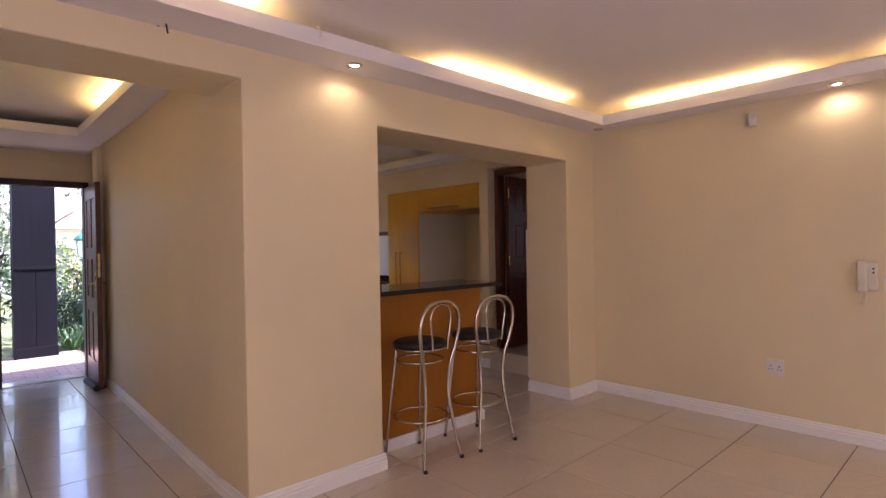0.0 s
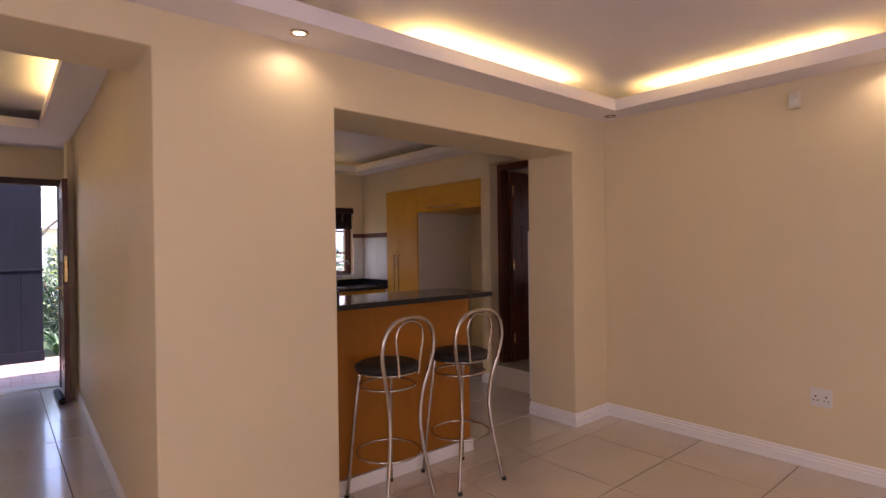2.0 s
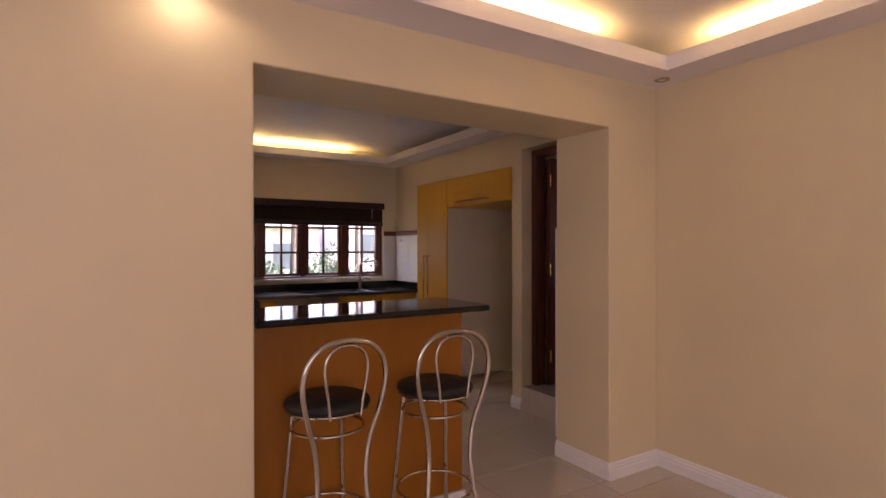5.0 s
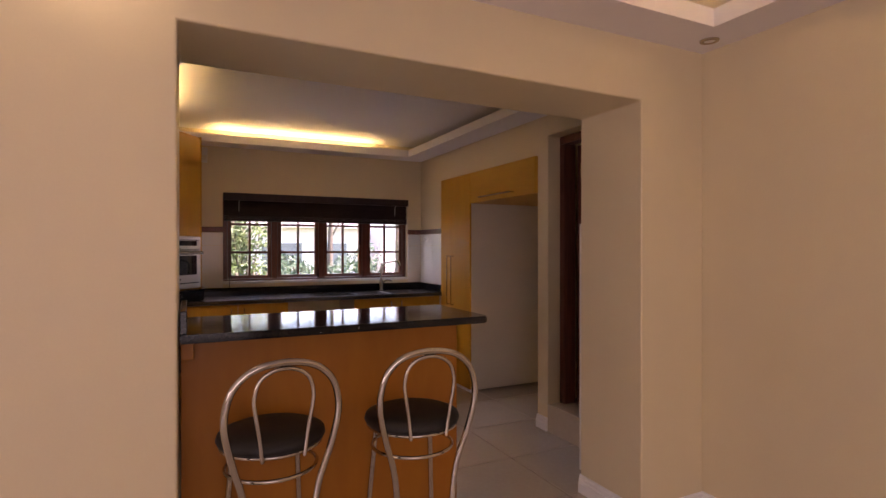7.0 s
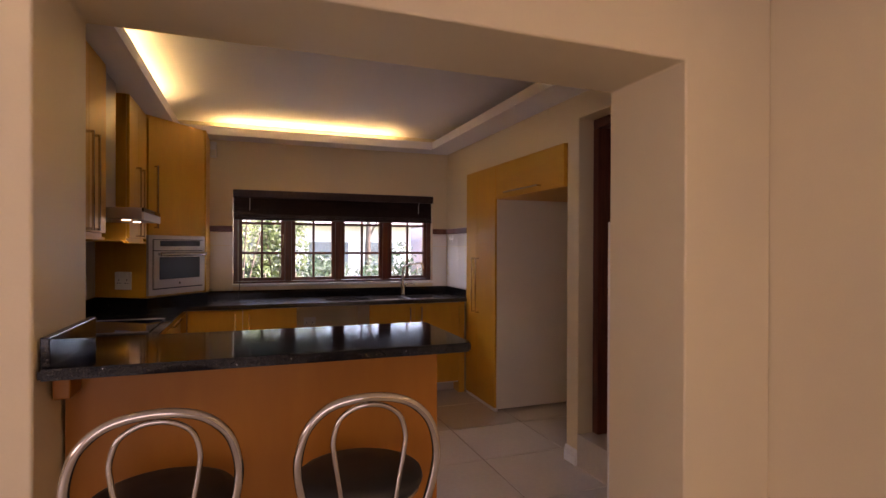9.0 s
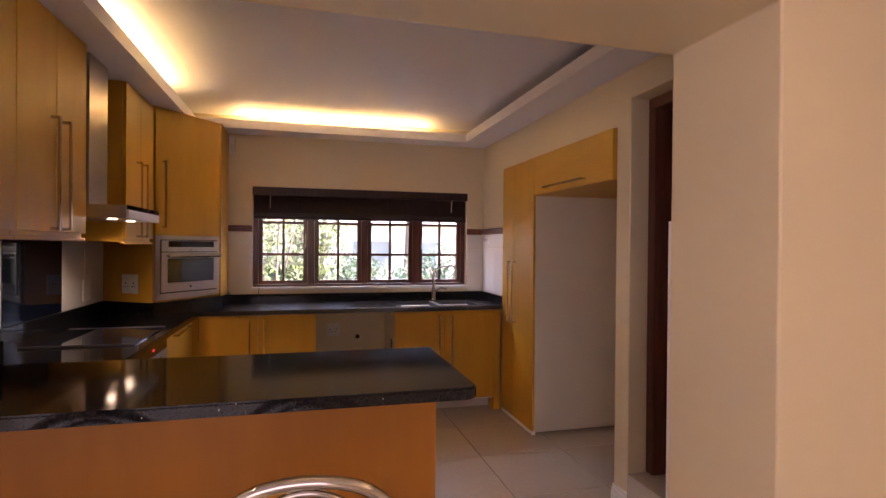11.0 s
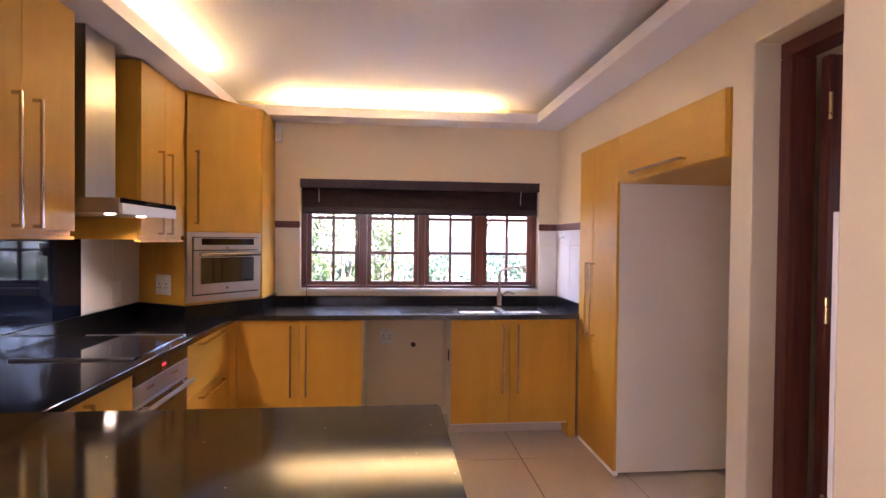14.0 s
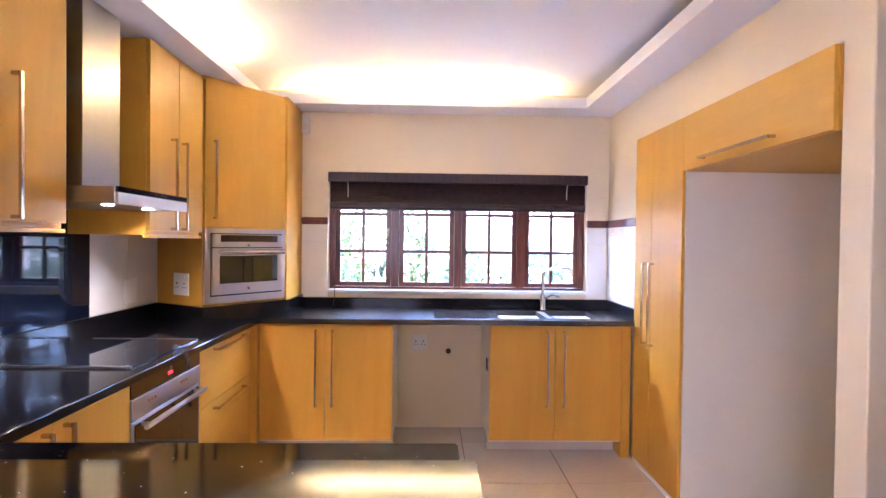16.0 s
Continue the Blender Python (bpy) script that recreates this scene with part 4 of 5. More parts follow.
part("long_cord", tube(bmesh.new(), smooth_path([(11.42, KN - 0.012, 1.68), (11.415, KN - 0.03, 1.3), (11.41, KN - 0.036, 1.04), (11.40, KN - 0.04, WT + 0.012)]), 0.0025, 6), DARK, blind, "dark pull cord hanging to the worktop")

# ---- dado rails ----
bm = bmesh.new()
for x0, x1 in ((11.152, 11.35), (13.33, EAST - 0.014)):
    box(bm, x0, x1, KN - 0.022, KN, 1.548, 1.602, 0.006)
    box(bm, x0, x1, KN - 0.026, KN - 0.02, 1.566, 1.584, 0.002)
box(bm, EAST - 0.024, EAST, 9.722, KN - 0.026, 1.548, 1.602, 0.006)
structure("trim_dado", bm, MAHOGANY, "dark wood dado rail over white wall tiles", "dado rail")
hooks = thing("wall_hook", (EAST, 10.18, 1.50), "small clear plastic hook on the tiled wall", "hook")
part("plate", B(EAST - 0.018, EAST - 0.0125, 10.10, 10.125, 1.46, 1.53, 0.003), WHITEPLASTIC, hooks)
part("peg", tube(bmesh.new(), smooth_path([(EAST - 0.018, 10.112, 1.50), (EAST - 0.045, 10.112, 1.49), (EAST - 0.05, 10.112, 1.515)]), 0.006, 8), WHITEPLASTIC, hooks)

# ---- kitchen side door ----
dfr = tagged(new("door_frame_1"), "dark mahogany door frame set back in the plaster", "door frame", kind="structure")
dfr.location = (13.66, 7.45, 0.204)
for y0, y1 in ((7.022, 7.085), (7.828, 7.888)):
    part("stile", B(13.61, 13.715, y0, y1, 0.207, 2.182, 0.004), MAHOGANY, dfr)
part("head", B(13.61, 13.715, 7.022, 7.888, 2.184, 2.243, 0.004), MAHOGANY, dfr)


def panel_door(name, width, height, thick, material, label, rows):
    """A panelled leaf in the x-z plane: hinge edge at x 0, its panels sunk on both faces."""
    ob = thing(name, (0, 0, 0), label, "door")
    st = 0.11
    for x0, x1 in ((0, st), (width - st, width)):
        part("stile", B(x0, x1, 0, thick, 0, height, 0.004), material, ob)
    part("middle_stile", B(width / 2 - 0.045, width / 2 + 0.045, 0.001, thick - 0.001, rows[0][0], rows[-1][1], 0.003), material, ob)
    edges = [0.0] + [v for r in rows for v in r] + [height]
    for z0, z1 in zip(edges[::2], edges[1::2]):
        part("rail", B(st, width - st, 0.0005, thick - 0.0005, z0, z1, 0.003), material, ob)
    for z0, z1 in rows:
        for x0, x1 in ((st, width / 2 - 0.045), (width / 2 + 0.045, width - st)):
            bm = B(x0, x1, thick * 0.3, thick * 0.7, z0, z1, 0)
            box(bm, x0 + 0.04, x1 - 0.04, thick * 0.15, thick * 0.85, z0 + 0.04, z1 - 0.04, 0.006)
            part("panel", bm, material, ob)
    return ob


side_door = panel_door("wooden_door", 0.735, 1.965, 0.04, MAHOGANY, "dark mahogany panelled door standing open", ((0.22, 0.85), (1.0, 1.45), (1.56, 1.85)))
for z in (0.2, 0.95, 1.72):
    part("hinge", cyl(bmesh.new(), (0.0, -0.006, z), (0.0, -0.006, z + 0.1), 0.007, 10), BRASS, side_door, "brass hinge")
side_door.matrix_basis = pose(13.72, 7.772, 0.208, 0, 0, 3)
bm = box(bmesh.new(), 13.497, 13.52, 7.022, 7.888, 0.0, 0.206)
step = structure("step", bm, TILE, "tiled step up into the side room", "step")

# tiled strip on the kitchen side of the pier, below dado height
structure("trim_pier_tiles", B(OPR + 0.002, EAST - 0.001, BACK, BACK + 0.014, 0.12, 1.53, 0.002), WALLTILE, "white wall tiles on the pier", "tiles")

# ---- entrance door ----
ef = tagged(new("door_frame_2"), "dark brown entrance door frame", "door frame", kind="structure")
ef.location = (9.78, DOORY + 0.05, 0)
for x0, x1 in ((9.372, 9.425), (10.145, 10.198)):
    part("stile", B(x0, x1, DOORY - 0.004, DOORY + 0.11, 0, 2.098, 0.004), EBONY, ef)
part("head", B(9.372, 10.198, DOORY - 0.004, DOORY + 0.11, 2.10, 2.165, 0.004), EBONY, ef)
part("threshold", B(9.425, 10.145, DOORY + 0.02, DOORY + 0.24, -0.002, 0.012, 0.003), TILE, ef)
entry = panel_door("front_door", 0.79, 2.08, 0.045, MAHOGANY, "dark mahogany panelled front door standing wide open", ((0.25, 0.75), (0.9, 1.3), (1.42, 1.93)))
part("lock_plate", B(0.791, 0.794, 0.012, 0.034, 1.12, 1.36, 0.001), BRASS, entry, "brass lock plate")
for s, y in ((-1, 0.0), (1, 0.045)):
    bm = bmesh.new()
    cyl(bm, (0.735, y, 1.06), (0.735, y + s * 0.045, 1.06), 0.009, 12)
    tube(bm, smooth_path([(0.735, y + s * 0.045, 1.06), (0.69, y + s * 0.048, 1.06), (0.62, y + s * 0.045, 1.055)]), 0.008, 10)
    part("lever_handle", bm, BRASS, entry, "brass lever handle")
    part("handle_plate", B(0.715, 0.755, min(y, y + s * 0.004), max(y, y + s * 0.004), 0.98, 1.18, 0.001), BRASS, entry)
entry.matrix_basis = pose(10.155, DOORY - 0.012, 0.012, 0, 0, -92.5)
stopper = thing("draught_stopper", (10.1, 10.1, 0), "dark cloth door stop lying at the door's foot", "door stop")
part("roll", tube(bmesh.new(), smooth_path([(10.10, 10.07, 0.03), (10.10, 10.3, 0.03), (10.09, 10.55, 0.03)], 5), 0.03, 10), DARK, stopper)

cable = thing("loose_cable", (10.45, 6.29, 2.49), "short loose white cable end hanging over the cove lip", "cable")
part("wire", tube(bmesh.new(), smooth_path([(10.44, 6.36, 2.512), (10.45, 6.29, 2.515), (10.455, 6.278, 2.50), (10.462, 6.279, 2.475), (10.455, 6.281, 2.462)]), 0.0035, 8), WHITEPLASTIC, cable)
hinge = thing("hinge_plate", (12.53, 9.9, 0.56), "small dark metal hinge plate on the cabinet side", "hinge")
part("plate", B(12.524, 12.5295, 9.86, 9.92, 0.55, 0.63, 0.001), DARK, hinge)

# ---- outside ----
def leaf_mat(name, a, b):
    m, n, l, s = nodes_of(name)
    g = n.new("ShaderNodeNewGeometry")
    cr = n.new("ShaderNodeValToRGB")
    cr.color_ramp.elements[0].color, cr.color_ramp.elements[1].color = (*a, 1), (*b, 1)
    l.new(g.outputs["Random Per Island"], cr.inputs[0])
    l.new(cr.outputs[0], s.inputs["Base Color"])
    s.inputs["Roughness"].default_value = 0.5
    s.inputs["Transmission Weight"].default_value = 0.0
    s.inputs["Subsurface Weight"].default_value = 0.0
    return m


LEAF = leaf_mat("green_leaves", (0.012, 0.038, 0.014), (0.038, 0.08, 0.028))
LEAF_BRIGHT = leaf_mat("yellow_green_leaves", (0.05, 0.09, 0.02), (0.13, 0.18, 0.04))
LEAF_STRAP = leaf_mat("strap_leaves", (0.03, 0.09, 0.04), (0.09, 0.17, 0.07))
BARK = mat("grey_bark", (0.16, 0.12, 0.09), 0.9, vary=0.3, scale=9, bump=0.6, bump_scale=30, stretch=(1, 1, 0.3))
SOIL = mat("garden_soil_and_lawn", (0.10, 0.13, 0.05), 0.95, vary=0.4, scale=0.8, bump=0.5, fine=0.3)
PAVER = mat("pink_paving_brick", (0.30, 0.21, 0.19), 0.8, vary=0.12, scale=6, bump=0.3, fine=0.1, piece=0.12)
HOUSEWALL = mat("pale_pink_house_wall", (0.84, 0.75, 0.74), 0.8, vary=0.06, scale=1.0, bump=0.2)
ROOF = mat("grey_roof_tiles", (0.3, 0.28, 0.28), 0.8, vary=0.2, scale=5, bump=0.3)
# blue-black paint, taken darker still to hold the porch's shade
BLUEBLACK = mat("shade_darkened_blue_black_timber", (0.006, 0.0065, 0.012), 0.6, vary=0.2, scale=4, stretch=(6, 6, 0.4), bump=0.3, spec=0.12)
# opaque grey panes: the sky's reflection is put into their colour
FARGLASS = mat("sky_toned_far_glass", (0.22, 0.24, 0.26), 0.15, vary=0.2, scale=1)
PALEBOUNCE = mat("pale_bounce_ground", (0.6, 0.56, 0.52), 0.85, vary=0.1, scale=2, bump=0.2, fine=0.06)
GREENMETAL = mat("green_painted_iron", (0.06, 0.26, 0.2), 0.45, vary=0.15, scale=6, bump=0.1)

structure("ground", B(-400, 400, -400, 800, -0.4, -0.13, 0), SOIL, "garden ground with lawn and soil", "ground")
rng = random.Random(7)


def leaves(bm, centre, size, count, leaf, flat=0.0, shell=0.55):
    """Leaf blades in an uneven cloud; each is a bent kite of two triangles pairs."""
    lumps = [(Vector((rng.uniform(-0.6, 0.6), rng.uniform(-0.6, 0.6), rng.uniform(-0.5, 0.6))), rng.uniform(0.35, 0.6)) for _ in range(9)]
    for _ in range(count):
        c, r = rng.choice(lumps)
        d = Vector((rng.gauss(0, 1), rng.gauss(0, 1), rng.gauss(0, 1))).normalized()
        p = c + d * r * rng.uniform(shell, 1.0)
        p = Vector((centre[0] + p.x * size[0], centre[1] + p.y * size[1], centre[2] + p.z * size[2]))
        if p.z < -0.1:
            p.z = rng.uniform(-0.1, 0.1)
        a = Vector((rng.gauss(0, 1), rng.gauss(0, 1), rng.gauss(0, 1) * (1 - flat))).normalized()
        b = a.orthogonal().normalized()
        s = leaf * rng.uniform(0.6, 1.3)
        v = [bm.verts.new(p - a * s), bm.verts.new(p + b * s * 0.42 + a.cross(b) * s * 0.12), bm.verts.new(p + a * s), bm.verts.new(p - b * s * 0.42 + a.cross(b) * s * 0.12)]
        bm.faces.new((v[0], v[1], v[2])), bm.faces.new((v[0], v[2], v[3]))
    return bm


def shrub(x, y, w, h, count=1400, leaf=0.05, material=None, label="dense green garden shrub"):
    ob = thing("shrub", (x, y, -0.13), label, "shrub", "garden shrubs")
    part("crown", leaves(bmesh.new(), (x, y, h * 0.5), (w, w, h * 0.55), count, leaf), material or LEAF, ob)
    bm = bmesh.new()
    for k in range(5):
        a = 2 * math.pi * k / 5
        tube(bm, smooth_path([(x, y, -0.13), (x + 0.15 * w * math.cos(a), y + 0.15 * w * math.sin(a), h * 0.3), (x + 0.5 * w * math.cos(a), y + 0.5 * w * math.sin(a), h * 0.75)], 4), 0.012, 6)
    part("stems", bm, BARK, ob)
    return ob


def tree(x, y, h, w, label, leaf=0.09, count=2600, material=None, first=0.35):
    ob = thing("tree", (x, y, -0.13), label, "tree", "garden trees")
    lean = rng.uniform(-0.3, 0.3)
    bm = tube(bmesh.new(), smooth_path([(x, y, -0.14), (x + lean * 0.2, y, h * 0.3), (x + lean, y + 0.1, h * 0.8)], 6), 0.07, 10)
    for v in bm.verts:
        f = 1.15 - 0.8 * max(v.co.z, 0) / h
        axis = Vector((x + lean * max(v.co.z, 0) / h, y, v.co.z))
        v.co = axis + (v.co - axis) * f
    part("trunk", bm, BARK, ob)
    for k in range(7):
        a = 2.4 * k + rng.uniform(-0.3, 0.3)
        z = h * (first + 0.07 * k)
        r = w * rng.uniform(0.6, 0.95)
        part("limb", tube(bmesh.new(), smooth_path([(x + lean * z / h, y, z), (x + 0.5 * r * math.cos(a), y + 0.5 * r * math.sin(a), z + 0.16 * h), (x + r * math.cos(a), y + r * math.sin(a), z + 0.24 * h)], 5), 0.02, 6), BARK, ob)
    part("crown", leaves(bmesh.new(), (x + lean, y, h * 0.78), (w, w, h * 0.34), count, leaf, shell=0.25), material or LEAF, ob)
    return ob


def strap_plant(x, y, n=46, r=0.5):
    """A clump of arching strap leaves."""
    bm = bmesh.new()
    for _ in range(n):
        a = rng.uniform(0, 2 * math.pi)
        ln, up = r * rng.uniform(0.5, 1.0), rng.uniform(0.28, 0.52)
        wd = 0.014 * rng.uniform(0.8, 1.3)
        sx, sy = -math.sin(a) * wd, math.cos(a) * wd
        prev = None
        for k in range(6):
            t = k / 5
            c = Vector((x + math.cos(a) * ln * t, y + math.sin(a) * ln * t, -0.12 + up * math.sin(min(t * 2.1, 2.6)) * (1 - 0.25 * t)))
            w = 1 - t ** 2.5 * 0.95
            pair = bm.verts.new(c + Vector((sx * w, sy * w, 0))), bm.verts.new(c - Vector((sx * w, sy * w, 0)))
            if prev:
                bm.faces.new((prev[0], prev[1], pair[1], pair[0]))
            prev = pair
    ob = solo("strap_leaf_plant", bm, LEAF_STRAP, "clump of arching strap-shaped green leaves", "plant", (x, y, -0.13), "border plants")
    return ob


# by the entrance
for x, y in ((10.35, 13.25), (10.8, 13.3), (11.2, 13.35), (10.55, 13.6), (9.3, 13.5), (8.9, 13.3)):
    strap_plant(x, y)
shrub(10.45, 14.3, 0.62, 1.25, 2600, 0.045)
shrub(11.2, 14.8, 0.7, 1.2, 2600, 0.045)
shrub(11.0, 15.6, 0.8, 1.55, 2200, 0.05, LEAF_BRIGHT, "yellow-green leafy garden shrub")
shrub(9.42, 14.3, 0.7, 2.6, 3200, 0.05, LEAF, "tall loose green garden shrub")
shrub(8.2, 14.6, 0.8, 2.2, 2200, 0.055)
tree(9.98, 15.2, 3.6, 0.9, "slender garden tree with sparse leaves", 0.05, 900, LEAF_BRIGHT)
tree(9.0, 17.5, 5.0, 1.6, "leafy garden tree behind the entrance", 0.09, 2600)

lampost = thing("garden_lamp_post", (10.6, 13.75, -0.13), "green painted iron garden lamp post", "lamp post")
part("post", lathe(bmesh.new(), [(0.09, 0), (0.085, 0.12), (0.06, 0.16), (0.05, 0.5), (0.062, 0.55), (0.045, 0.6), (0.04, 1.35), (0.055, 1.38), (0.03, 1.42)], (10.6, 13.75, -0.13), 16), GREENMETAL, lampost)
part("lantern", lathe(bmesh.new(), [(0.05, 0), (0.10, 0.03), (0.12, 0.26), (0.12, 0.27)], (10.6, 13.75, 1.30), 8), glass("lantern_glass", (0.8, 0.95, 0.9), 0.3), lampost, "frosted lantern glass")
part("cap", lathe(bmesh.new(), [(0.15, 0), (0.14, 0.03), (0.06, 0.12), (0.03, 0.14), (0.02, 0.2), (0.002, 0.22)], (10.6, 13.75, 1.575), 8), GREENMETAL, lampost)

# porch column clad in boards
col = thing("porch_column", (9.86, 12.9, -0.06), "blue-black timber-clad porch column with a waist rail", "column")
part("core", B(9.672, 10.087, 12.72, 13.09, -0.062, 2.9, 0), BLUEBLACK, col)
for x0, x1, z0, z1 in ((9.65, 10.107, 1.205, 2.9), (9.65, 9.876, 0.14, 1.17), (9.880, 10.107, 0.14, 1.17)):
    part("board", B(x0, x1, 12.70, 12.719, z0, z1, 0.003), BLUEBLACK, col)
part("waist_rail", B(9.645, 10.112, 12.69, 12.722, 1.17, 1.205, 0.004), BLUEBLACK, col)
part("foot_board", B(9.64, 10.117, 12.688, 12.722, -0.02, 0.14, 0.004), BLUEBLACK, col)
for x0, x1 in ((9.651, 9.67), (10.089, 10.106)):
    part("board", B(x0, x1, 12.724, 13.09, -0.06, 2.9, 0.002), BLUEBLACK, col)


def house(x, y, w, d, h, label, windows):
    ob = thing("house", (x, y, -0.13), label, "house", "neighbouring houses")
    part("wall", B(x - w / 2, x + w / 2, y, y + d, -0.13, h, 0), HOUSEWALL, ob)
    bm = bmesh.new()
    e = 0.5
    pts = [(x - w / 2 - e, y - e, h), (x + w / 2 + e, y - e, h), (x + w / 2 + e, y + d + e, h), (x - w / 2 - e, y + d + e, h), (x - w / 2 + d * 0.4, y + d / 2, h + 1.7), (x + w / 2 - d * 0.4, y + d / 2, h + 1.7)]
    v = [bm.verts.new(p) for p in pts]
    for f in ((0, 1, 5, 4), (1, 2, 5), (2, 3, 4, 5), (3, 0, 4), (3, 2, 1, 0)):
        bm.faces.new([v[i] for i in f])
    part("roof", bm, ROOF, ob, "grey tiled hipped roof")
    for wx, wz, ww, wh in windows:
        wdw = part("window", B(wx - ww / 2 - 0.06, wx + ww / 2 + 0.06, y - 0.04, y + 0.02, wz - 0.06, wz + wh + 0.06, 0.004), SKIRT, ob, "white framed window")
        part("pane", B(wx - ww / 2, wx + ww / 2, y - 0.05, y - 0.041, wz, wz + wh, 0), FARGLASS, wdw)
    return ob


house(13.5, 27, 9, 7, 2.25, "pale pink house with grey roof past the garden", ((11.6, 0.5, 1.2, 1.1), (14.5, 0.5, 1.6, 1.1), (16.6, 0.5, 1.2, 1.1)))
house(2.0, 30, 10, 7, 5.0, "pale house with two storeys past the trees", ((0.0, 0.9, 1.5, 1.1), (3.5, 0.9, 1.5, 1.1), (0.0, 3.4, 1.5, 1.1), (3.5, 3.4, 1.5, 1.1)))
house(24.0, 29, 9, 7, 3.1, "pale house with dark windows beyond the lawn", ((21.5, 0.9, 1.6, 1.2), (24.5, 0.9, 1.6, 1.2)))
# garden seen from the kitchen
for x, y, w, h in ((11.35, 13.6, 0.7, 2.5), (11.9, 13.2, 0.5, 1.35), (12.4, 13.6, 0.6, 1.2), (13.2, 13.3, 0.65, 1.25), (14.0, 13.7, 0.7, 1.45), (14.9, 14.0, 0.7, 1.3), (15.9, 14.6, 0.8, 1.5), (12.9, 15.5, 0.9, 1.3), (11.9, 16.0, 0.9, 1.6), (17.2, 16.0, 1.0, 1.6)):
    shrub(x, y, w, h, 1500, 0.05, LEAF if (x * 7) % 2 < 1.2 else LEAF_BRIGHT)
shrub(11.95, 14.7, 0.55, 2.3, 2600, 0.05, LEAF_BRIGHT, "tall yellow-green garden shrub")
tree(13.9, 16.5, 4.6, 1.3, "garden tree with a bare leaning trunk", 0.08, 1800)
tree(12.2, 18.5, 4.2, 1.4, "garden tree with light foliage", 0.08, 1600, LEAF_BRIGHT)
tree(16.5, 19.0, 5.0, 1.7, "garden tree beyond the shrubs", 0.09, 2000)
tree(19.5, 21.0, 6.0, 2.2, "tall garden tree beyond the lawn", 0.1, 2400)

# paving bricks of the porch
# pale strip hidden below the sill, added to bounce sun onto the kitchen ceiling
structure("path", B(10.40, 17.5, 10.56, 12.4, -0.13, -0.045, 0), PALEBOUNCE, "unseen pale strip along the house, added to bounce sunlight", "path")
pave = structure("pavement", B(8.2, 10.39, 11.14, 12.95, -0.13, -0.006, 0), GROUT, "pink brick paving of the porch", "paving")
pm = mesh_of("paver", B(-0.098, 0.098, -0.048, 0.048, -0.03, 0.03, 0.004, 1), PAVER)
for r in range(18):
    for c in range(14):
        x = 8.75 + 0.2 * c + (0.1 if r % 2 else 0)
        if x > 10.3:
            continue
        ob = new("paver", pm)
        ob.location = (x, 11.19 + 0.1 * r, -0.028 + rng.uniform(-0.0015, 0.0015))
        ob.rotation_euler = (0, 0, rng.uniform(-0.006, 0.006))
        ob.parent = pave

# ---- wall tiles of the kitchen ----
def wall_tiles(name, label, origin, u, n, u0, u1, z0, z1, w=0.33, h=0.42):
    """White tiles on a wall: u the way along it, n the way out."""
    base = new(name)
    base = tagged(base, label, "tiles", kind="structure")
    base.location = origin
    u, n = Vector(u), Vector(n)
    a = u0
    while a < u1 - 0.01:
        b = min(a + w, u1)
        z = z0
        while z < z1 - 0.01:
            t = min(z + h, z1)
            c0 = u * (a + 0.001) + n * 0.0
            c1 = u * (b - 0.001) + n * 0.012
            bm = B(min(c0.x, c1.x), max(c0.x, c1.x), min(c0.y, c1.y), max(c0.y, c1.y), z + 0.001, t - 0.001, 0.0015, 1)
            ob = new("tile", mesh_of("tile", bm, WALLTILE))
            ob.parent = base
            z = t + 0.001
        a = b + 0.001
    return base


wall_tiles("trim_tiles_north", "glossy white wall tiles below the dado rail", (11.352, KN, 0), (1, 0, 0), (0, -1, 0), -0.198, 0.0, 0.997, 1.546)
wall_tiles("trim_tiles_north_right", "glossy white wall tiles beside the window", (13.33, KN, 0), (1, 0, 0), (0, -1, 0), 0.0, 0.156, 0.997, 1.546)
wall_tiles("trim_tiles_east", "glossy white wall tiles beside the tall cabinet", (EAST, KN - 0.013, 0), (0, -1, 0), (-1, 0, 0), 0.0, 0.585, 0.997, 1.546)
wall_tiles("trim_tiles_west", "glossy white wall tiles behind the hob", (KW, 9.014, 0), (0, 1, 0), (1, 0, 0), 0.0, 0.673, 1.022, 1.443)
wall_tiles("trim_tiles_hob", "glossy white wall tiles beside the splashback", (KW, 7.02, 0), (0, 1, 0), (1, 0, 0), 0.0, 1.338, 1.022, 1.443)
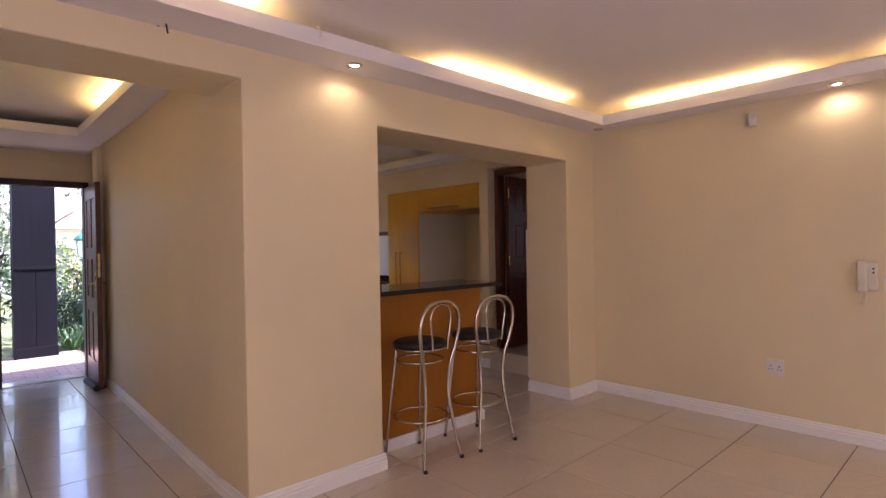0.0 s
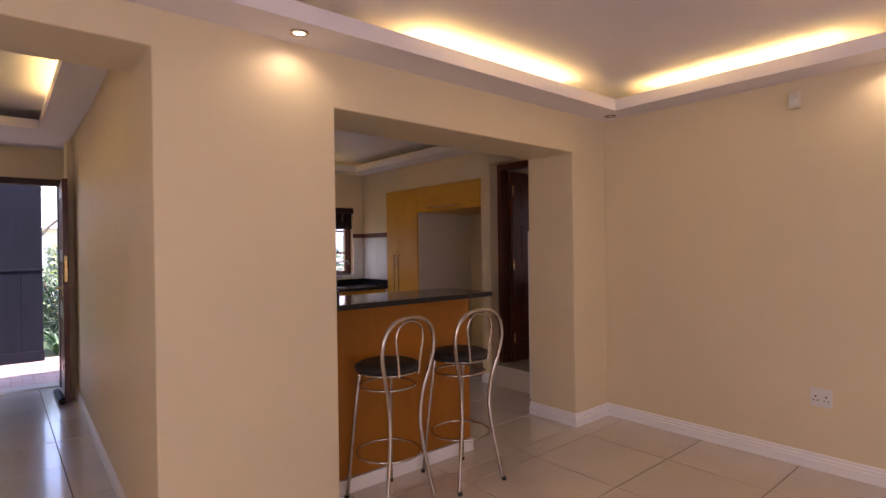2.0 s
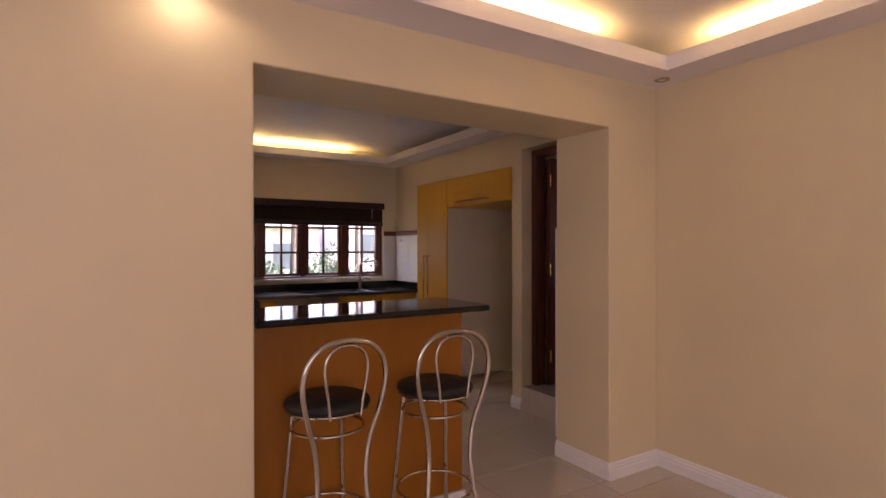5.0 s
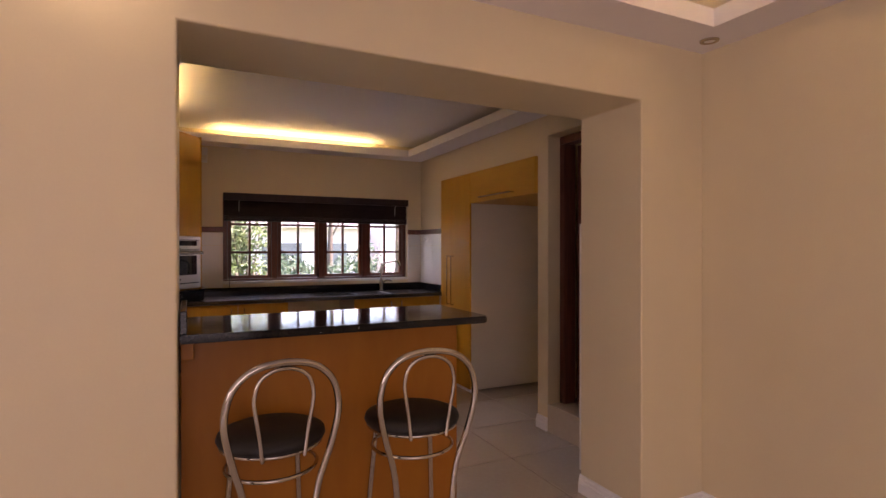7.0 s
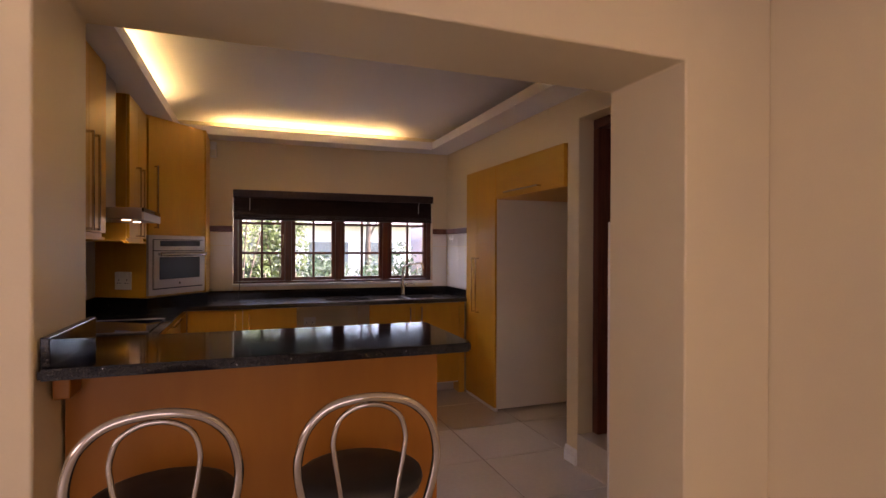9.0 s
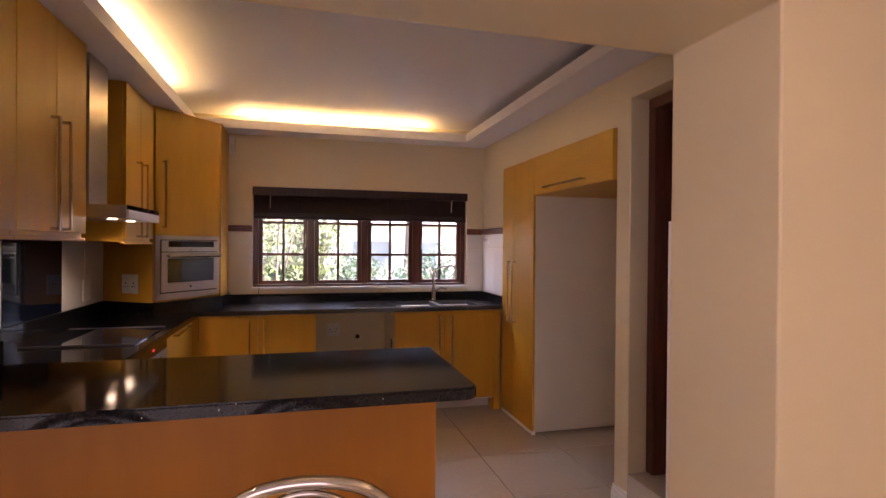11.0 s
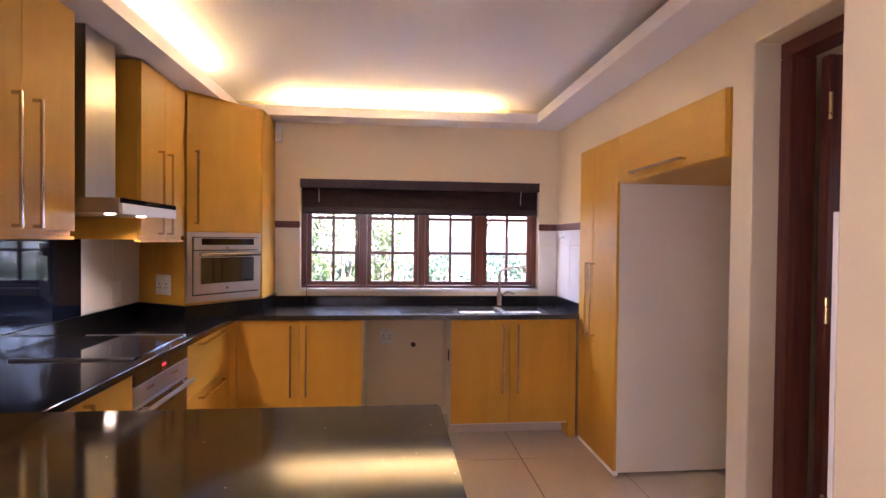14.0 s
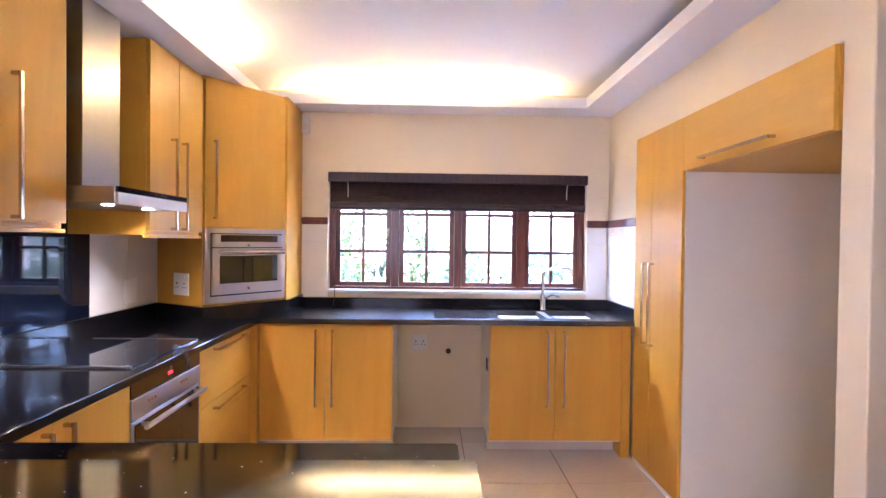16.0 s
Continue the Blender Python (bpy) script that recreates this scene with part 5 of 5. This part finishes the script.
tagged(solo("waste_pipe_hole", cyl(bmesh.new(), (12.276, KN, 0.588), (12.276, KN - 0.008, 0.588), 0.02, 18), DARK, "dark round pipe hole in the tiles", "pipe hole", (12.276, KN - 0.012, 0.588)))

# ---- floor tiles ----
PITCH = 0.6
meshes = {}


def floor_tile(x0, x1, y0, y1):
    key = round(x1 - x0, 3), round(y1 - y0, 3)
    if key not in meshes:
        w, d = key[0] / 2 - 0.0028, key[1] / 2 - 0.0028
        bm = bmesh.new()
        lo = [bm.verts.new((sx * w, sy * d, -0.006)) for sx, sy in ((-1, -1), (1, -1), (1, 1), (-1, 1))]
        mid = [bm.verts.new((sx * w, sy * d, -0.0012)) for sx, sy in ((-1, -1), (1, -1), (1, 1), (-1, 1))]
        top = [bm.verts.new((sx * (w - 0.0015), sy * (d - 0.0015), 0)) for sx, sy in ((-1, -1), (1, -1), (1, 1), (-1, 1))]
        bm.faces.new(top)
        for a, b in ((lo, mid), (mid, top)):
            for k in range(4):
                bm.faces.new((a[k], a[(k + 1) % 4], b[(k + 1) % 4], b[k]))
        meshes[key] = mesh_of("tile", bm, TILE)
    ob = new("tile", meshes[key])
    ob.location = ((x0 + x1) / 2, (y0 + y1) / 2, rng.uniform(-0.0004, 0.0004))
    ob.rotation_euler = (rng.uniform(-0.0006, 0.0006), rng.uniform(-0.0006, 0.0006), 0)
    ob.parent = FLOOR


for rx0, rx1, ry0, ry1, oy in ((WEST, EAST + 0.02, SOUTH, FRONT, 5.78), (10.155, EAST + 0.02, FRONT, BACK, 5.78), (KW, 14.35, BACK, KN, 5.78), (HALLW, 10.155, FRONT, BACK, 7.135), (HALLW, 10.25, BACK, DOORY + 0.02, 7.135)):
    for i in range(-12, 6):
        for j in range(-12, 12):
            x0, x1 = max(12.37 + PITCH * i, rx0), min(12.37 + PITCH * (i + 1), rx1)
            y0, y1 = max(oy + PITCH * j, ry0), min(oy + PITCH * (j + 1), ry1)
            if x1 - x0 > 0.01 and y1 - y0 > 0.01:
                floor_tile(x0, x1, y0, y1)
